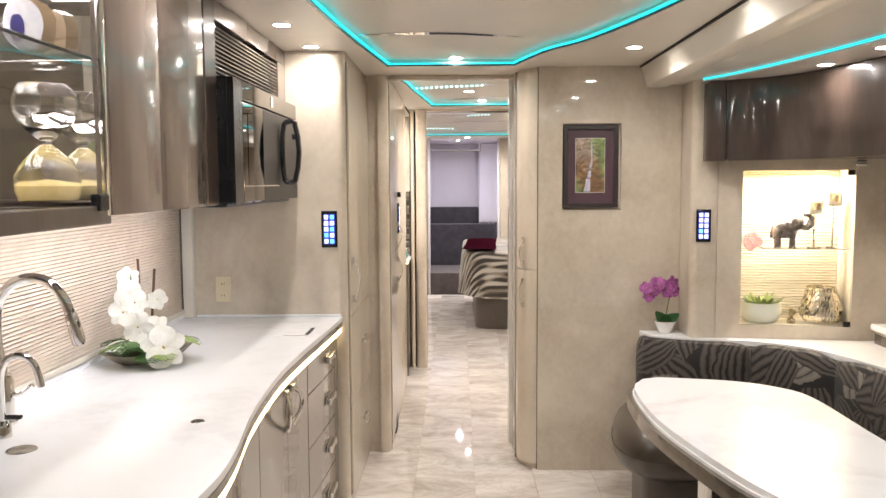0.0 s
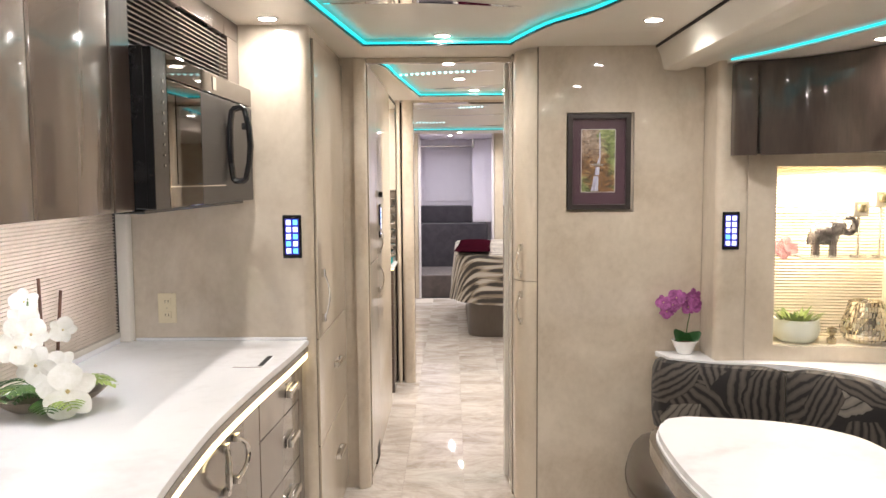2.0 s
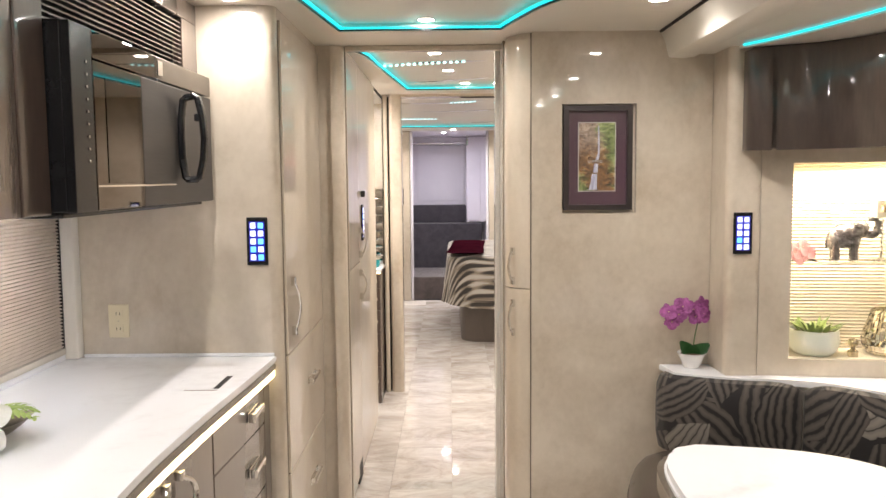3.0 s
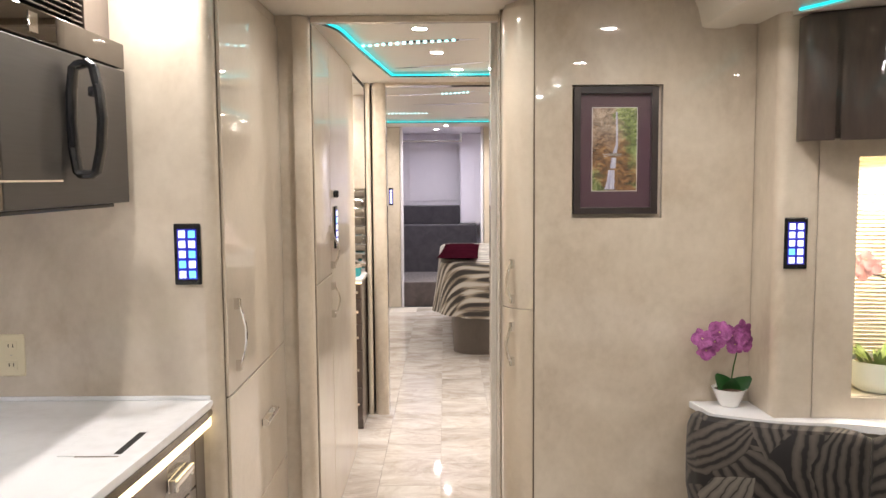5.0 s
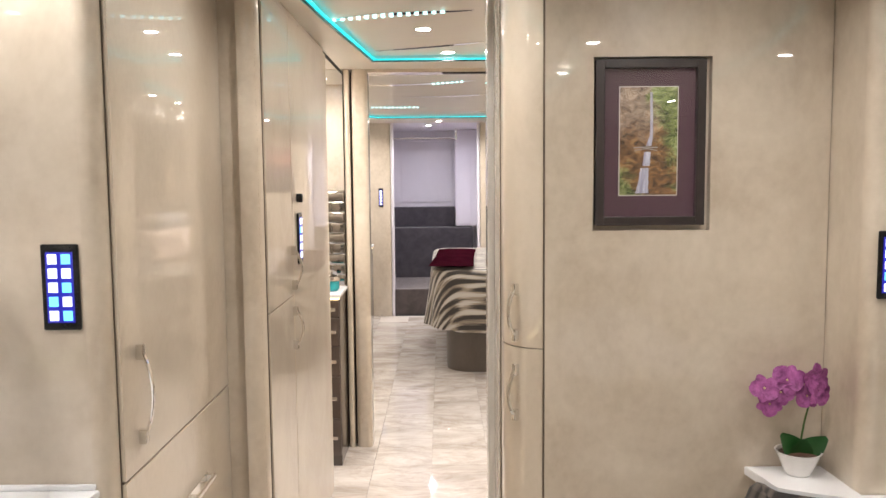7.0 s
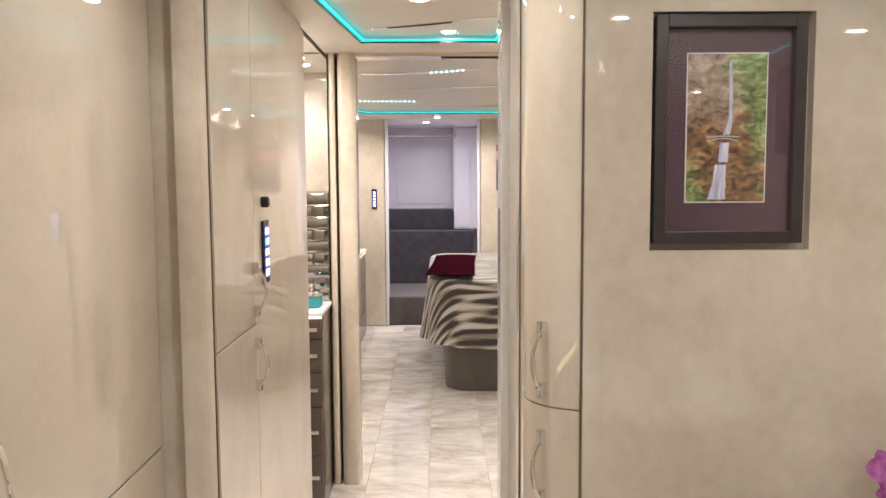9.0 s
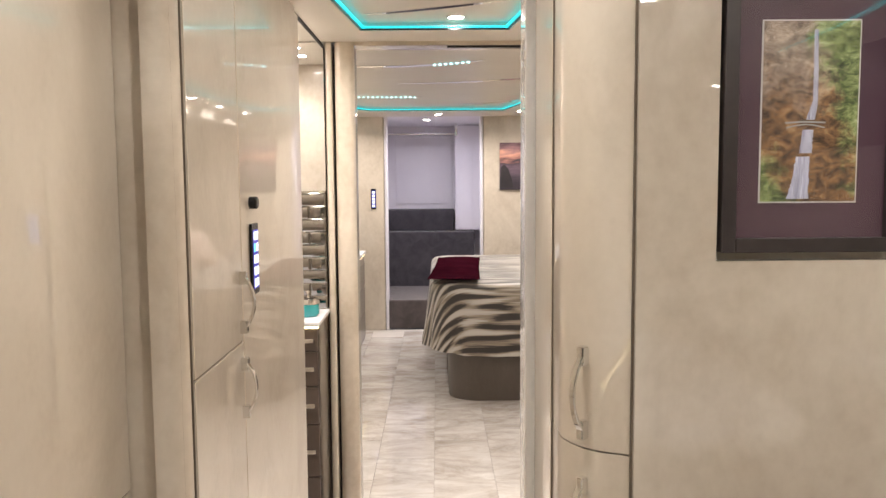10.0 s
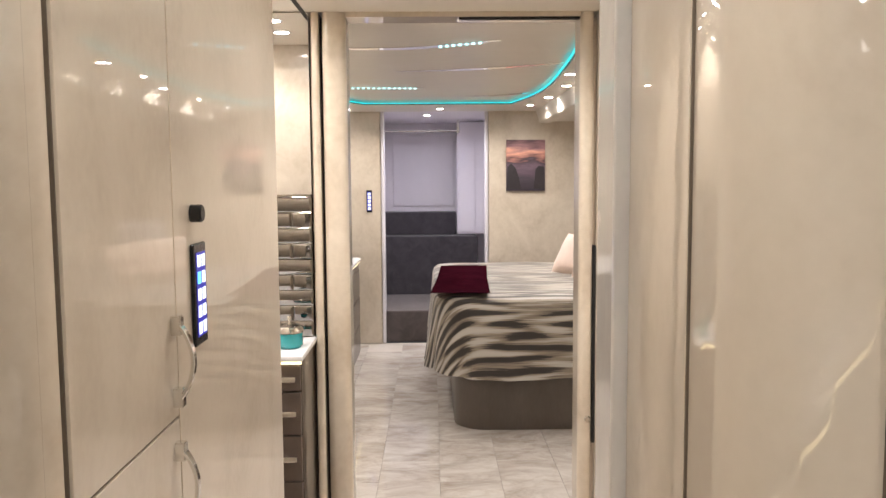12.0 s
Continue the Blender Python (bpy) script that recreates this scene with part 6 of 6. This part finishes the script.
part("top", box(-1.158, -0.285, VF - 0.025, 10.028, 0.900, 0.920, 0.004), QUARTZ, va, "white quartz top")
part("edge_light", box(-1.15, -0.292, VF - 0.014, VF - 0.004, 0.890, 0.8995), WARM_LED, va, "warm glowing edge strip")
TINTED_MIRROR = plain("grey_mirror", (0.25, 0.235, 0.222), 0.03, 1.0)
bsp = thing("tiled_backsplash", (-0.72, 10.02, 0.92), "silvery mirror-like square tiles above the vanity counter", "backsplash")
PITCH = 0.0575
for j in range(9):
    z = 0.924 + PITCH * j
    for i in range(7):
        x1 = -0.293 - 0.15 * i + (0.075 if j % 2 else 0)
        x0, x1 = max(x1 - 0.148, -1.15), min(x1, -0.293)
        if x1 - x0 < 0.02:
            continue
        tile = box(x0, x1, 10.018, 10.026, z, z + PITCH - 0.002)
        face = [f for f in tile.faces if f.normal.y < -0.5]
        bmesh.ops.inset_region(tile, faces=face, thickness=0.011, depth=0.005)
        part("tile", tile, TINTED_MIRROR, bsp)
mi = thing("vanity_mirror", (-0.72, 10.02, 1.48), "frameless wall mirror above the vanity", "mirror")
part("pane", box(-1.15, -0.292, 10.020, 10.028, 1.447, 2.096, 0.001), MIRROR, mi)
jar = thing("teal_canister", (-0.345, 9.86, 0.92), "teal canister with a silver lid on the vanity", "canister")
part("pot", lathe([(0, 0), (0.040, 0), (0.047, 0.01), (0.047, 0.052), (0.044, 0.056), (0, 0.056)], -0.352, 9.84, 0.9205, 24), plain("teal_glaze", (0.02, 0.28, 0.30), 0.15, coat=1.0), jar, "glossy teal pot")
lid = part("lid", lathe([(0.049, 0.054), (0.049, 0.062), (0.042, 0.075), (0.02, 0.085), (0.008, 0.088), (0, 0.088)], -0.352, 9.84, 0.9205, 24), CHROME, jar, "silver lid")
part("knob", lathe([(0.003, 0.086), (0.004, 0.094), (0.009, 0.102), (0.006, 0.110), (0, 0.112)], -0.352, 9.84, 0.9205, 14), CHROME, lid)

# pocket door edge and its latch
pd = thing("pocket_door", (0.748, 10.09, 0), "cream pocket door slid into its wall slot", "door")
part("leaf", box(0.744, 0.754, 10.06, 10.12, 0.01, 2.08), CREAM, pd)
part("latch_plate", box(0.7435, 0.7540, 10.040, 10.06, 0.50, 1.25, 0.001), GAP, pd, "dark slot")
part("knob", lathe([(0, -0.022), (0.010, -0.022), (0.012, -0.012), (0.006, -0.006), (0.006, 0.0), (0, 0.0)], 0, 0, 0, 16), CHROME, pd, "small chrome knob")
bpy.data.objects["knob.001"].matrix_basis = Matrix.Translation(Vector((0.722, 10.026, 0.60)) - ORIGIN[pd]) @ pose(0, 0, 0, -90, 0, 0) @ Matrix.Translation(ORIGIN[pd])

# ---- bedroom ----
def rounded_outline(x0, x1, y0, y1, r, n=10):
    return arc(x0 + r, y0 + r, r, 180, 270, n) + [(x1, y0), (x1, y1)] + arc(x0 + r, y1 - r, r, 90, 180, n)


bed = thing("bed", (1.1, 12.8, 0), "made bed with ikat bedspread on a brown plinth", "bed")
part("plinth", prism(rounded_outline(0.275, 2.2, 11.78, 13.70, 0.20), 0.0, 0.42), surface("brown_plinth", (0.125, 0.098, 0.080), (0.085, 0.066, 0.054), 0.4, coat=0.3, scale=3, fine=70, stretch=(1, 1, 0.3)), bed, "rounded brown plinth")


def bedspread():
    """A cover that rolls over the rim and hangs in shallow folds."""
    x0, x1, y0, y1, r = 0.145, 2.2, 11.71, 13.80, 0.26
    line = []
    for (ax, ay), (bx, by) in (((x1, y0), (x0 + r, y0)),):
        line += [(ax + (bx - ax) * i / 40, ay) for i in range(40)]
    line += arc(x0 + r, y0 + r, r, 270, 180, 14)
    line += [(x0, y0 + r + (y1 - y0 - 2 * r) * i / 30) for i in range(1, 30)]
    line += arc(x0 + r, y1 - r, r, 180, 90, 14)
    line += [(x0 + r + (x1 - x0 - r) * i / 10, y1) for i in range(1, 11)]
    k = len(line)
    prof = [(0.22, 0.808), (0.08, 0.806), (0.03, 0.798), (0.010, 0.783), (0.0, 0.753), (-0.005, 0.69), (-0.014, 0.60), (-0.024, 0.50), (-0.034, 0.41), (-0.040, 0.345), (-0.036, 0.342)]
    bm = bmesh.new()
    weave = bm.verts.layers.float_vector.new("weave")
    cols = []
    s = 0.0
    for i in range(k):
        a, b = Vector(line[max(i - 1, 0)]), Vector(line[min(i + 1, k - 1)])
        t = (b - a).normalized()
        inw = Vector((t.y, -t.x))
        s += (Vector(line[i]) - Vector(line[max(i - 1, 0)])).length
        corner = 1.0 if 40 <= i <= 58 else 0.35
        col = []
        down, before = 0.0, prof[0]
        for o, z in prof:
            down += math.hypot(o - before[0], z - before[1])
            before = (o, z)
            hang = max(0.0, (0.70 - z) / 0.4)
            w = (0.016 * math.sin(s * 34) + 0.010 * math.sin(s * 57 + 1)) * hang * corner
            q = Vector(line[i]) + inw * (o + w)
            col.append(bm.verts.new((q.x, q.y, z - (0.02 * hang * math.sin(s * 5) if z < 0.4 else 0) + (0.004 * math.sin(q.x * 9) * math.sin(q.y * 7) if z > 0.77 else 0))))
            u = Vector(line[i]) + inw * (0.22 - down)
            col[-1][weave] = (u.x, u.y, 0.0)
        cols.append(col)
    for p, q in zip(cols, cols[1:]):
        for j in range(len(prof) - 1):
            bm.faces.new((p[j], p[j + 1], q[j + 1], q[j]))
    bm.faces.new([c[0] for c in cols])
    return bm


part("bedspread", bedspread(), IKAT, bed, "dark and cream ikat bedspread")
part("mattress", prism(rounded_outline(0.25, 2.2, 11.82, 13.70, 0.2), 0.42, 0.775, 0.03), CREAM_SOFT, bed)


def cushion(name, w, h, thick, m, material, label):
    bm = bmesh.new()
    n = 12
    grid = {}
    for side in (1, -1):
        for i in range(n + 1):
            for j in range(n + 1):
                u, v = 2 * i / n - 1, 2 * j / n - 1
                edge_f = (1 - u ** 4) * (1 - v ** 4)
                pull_in = 1 - 0.05 * (1 - abs(u)) * abs(v) - 0.05 * (1 - abs(v)) * abs(u)
                key = (i, j, side if 0 < i < n and 0 < j < n else 0)
                if key not in grid:
                    grid[key] = bm.verts.new((u * w / 2 * pull_in, v * h / 2 * pull_in, side * thick / 2 * edge_f ** 0.6))
        for i in range(n):
            for j in range(n):
                q = [grid[(a, b, side if 0 < a < n and 0 < b < n else 0)] for a, b in ((i, j), (i + 1, j), (i + 1, j + 1), (i, j + 1))]
                bm.faces.new(q if side > 0 else q[::-1])
    bmesh.ops.transform(bm, matrix=m, verts=bm.verts)
    return single(name, bm, material, label, "pillow", at=m.translation)


cushion("folded_throw", 0.35, 1.50, 0.055, pose(0.345, 12.47, 0.836, 0, 0, -3), MAROON, "folded maroon throw laid along the bed's foot")
cushion("bed_pillow", 0.44, 0.36, 0.14, pose(1.22, 12.90, 0.93, 58, 0, -55), PEACH, "blush satin pillow leaning on the bed")
cushion("bed_pillow", 0.44, 0.36, 0.14, pose(1.30, 12.55, 0.93, 58, 0, -60), PEACH, "blush satin pillow leaning on the bed")
cushion("bed_pillow", 0.46, 0.46, 0.14, pose(1.42, 13.10, 1.00, 70, 0, -60), surface("silver_floral_fabric", (0.45, 0.43, 0.42), (0.14, 0.12, 0.12), 0.5, scale=25, fine=120), "silver floral square pillow at the bed's head")

pc = thing("sunset_picture", (0.99, 14.385, 1.384), "unframed canvas of a pink sunset over dark water", "picture")
m, nt, p = nodes_of("sunset_print")
v = coords(nt)
sep = nt.nodes.new("ShaderNodeSeparateXYZ")
nt.links.new(v, sep.inputs[0])
nn = add(nt, "ShaderNodeTexNoise", Scale=9.0, Detail=5.0)
nt.links.new(coords(nt, (0.6, 1, 2.5)), nn.inputs["Vector"])
mm = nt.nodes.new("ShaderNodeMath")
mm.operation = "MULTIPLY_ADD"
mm.inputs[1].default_value = 0.22
nt.links.new(nn.outputs[0], mm.inputs[0])
nt.links.new(sep.outputs[2], mm.inputs[2])
mr = nt.nodes.new("ShaderNodeMapRange")
mr.inputs[1].default_value, mr.inputs[2].default_value = 0.11, 0.57
nt.links.new(mm.outputs[0], mr.inputs[0])
nt.links.new(ramp(nt, mr.outputs[0], [(0.0, (0.03, 0.02, 0.03)), (0.25, (0.05, 0.035, 0.05)), (0.48, (0.14, 0.09, 0.12)), (0.58, (0.05, 0.03, 0.04)), (0.66, (0.45, 0.20, 0.16)), (0.76, (0.75, 0.38, 0.27)), (0.86, (0.32, 0.16, 0.17)), (1.0, (0.10, 0.05, 0.06))]), p.inputs["Base Color"])
p.inputs["Roughness"].default_value = 0.5
part("canvas", box(0.817, 1.165, 14.368, 14.389, 1.384, 1.842, 0.002), m, pc)
DARKROCK = surface("dark_rock_print", (0.03, 0.022, 0.026), (0.012, 0.009, 0.011), 0.5, fine=60)
for pts in ([(0.825, 1.40), (0.825, 1.60), (0.86, 1.63), (0.90, 1.59), (0.93, 1.50), (0.95, 1.40)], [(1.06, 1.40), (1.08, 1.58), (1.11, 1.61), (1.157, 1.60), (1.157, 1.40)]):
    part("rock", flat_shape(pts, 14.3672), DARKROCK, pc, "dark rock silhouette")

dz = thing("bedroom_dresser", (-0.8, 13.4, 0), "dark dresser with a pale top and lit edge", "dresser")
part("body", box(-1.158, -0.490, 12.9, 14.0, 0.0, 0.790, 0.003), DRAWER, dz)
part("top", box(-1.158, -0.475, 12.88, 14.02, 0.80, 0.825, 0.004), QUARTZ, dz)
part("edge_light", box(-0.489, -0.482, 12.9, 14.0, 0.792, 0.7995), WARM_LED, dz, "warm glowing strip")
for z in (0.12, 0.36, 0.60):
    d = part("drawer", box(-0.492, -0.484, 12.92, 13.98, z - 0.09, z + 0.13, 0.002), DRAWER, dz)

# ---- floor tiles, nearest last ----
TW, TL, GAPW = 0.305, 0.61, 0.0017
tile_bm = box(-TW / 2 + GAPW / 2, TW / 2 - GAPW / 2, -TL / 2 + GAPW / 2, TL / 2 - GAPW / 2, -0.010, 0.0, 0.0008, seg=1)
finish(tile_bm)
tile_mesh = bpy.data.meshes.new("tile")
tile_bm.to_mesh(tile_mesh)
tile_bm.free()
tile_mesh.materials.append(TILE)
for i in range(-4, 8):
    for j in range(-3, 18):
        tx = 0.175 - TW / 2 + TW * i
        ty = 4.25 + TL * j + (TL / 2 if i % 2 else 0)
        if 1.6 < ty < 14.30 and -1.3 < tx < 2.3:
            t = new("tile", tile_mesh)
            t.location = (tx, ty, 0)
            t.parent = bpy.data.objects["floor"]
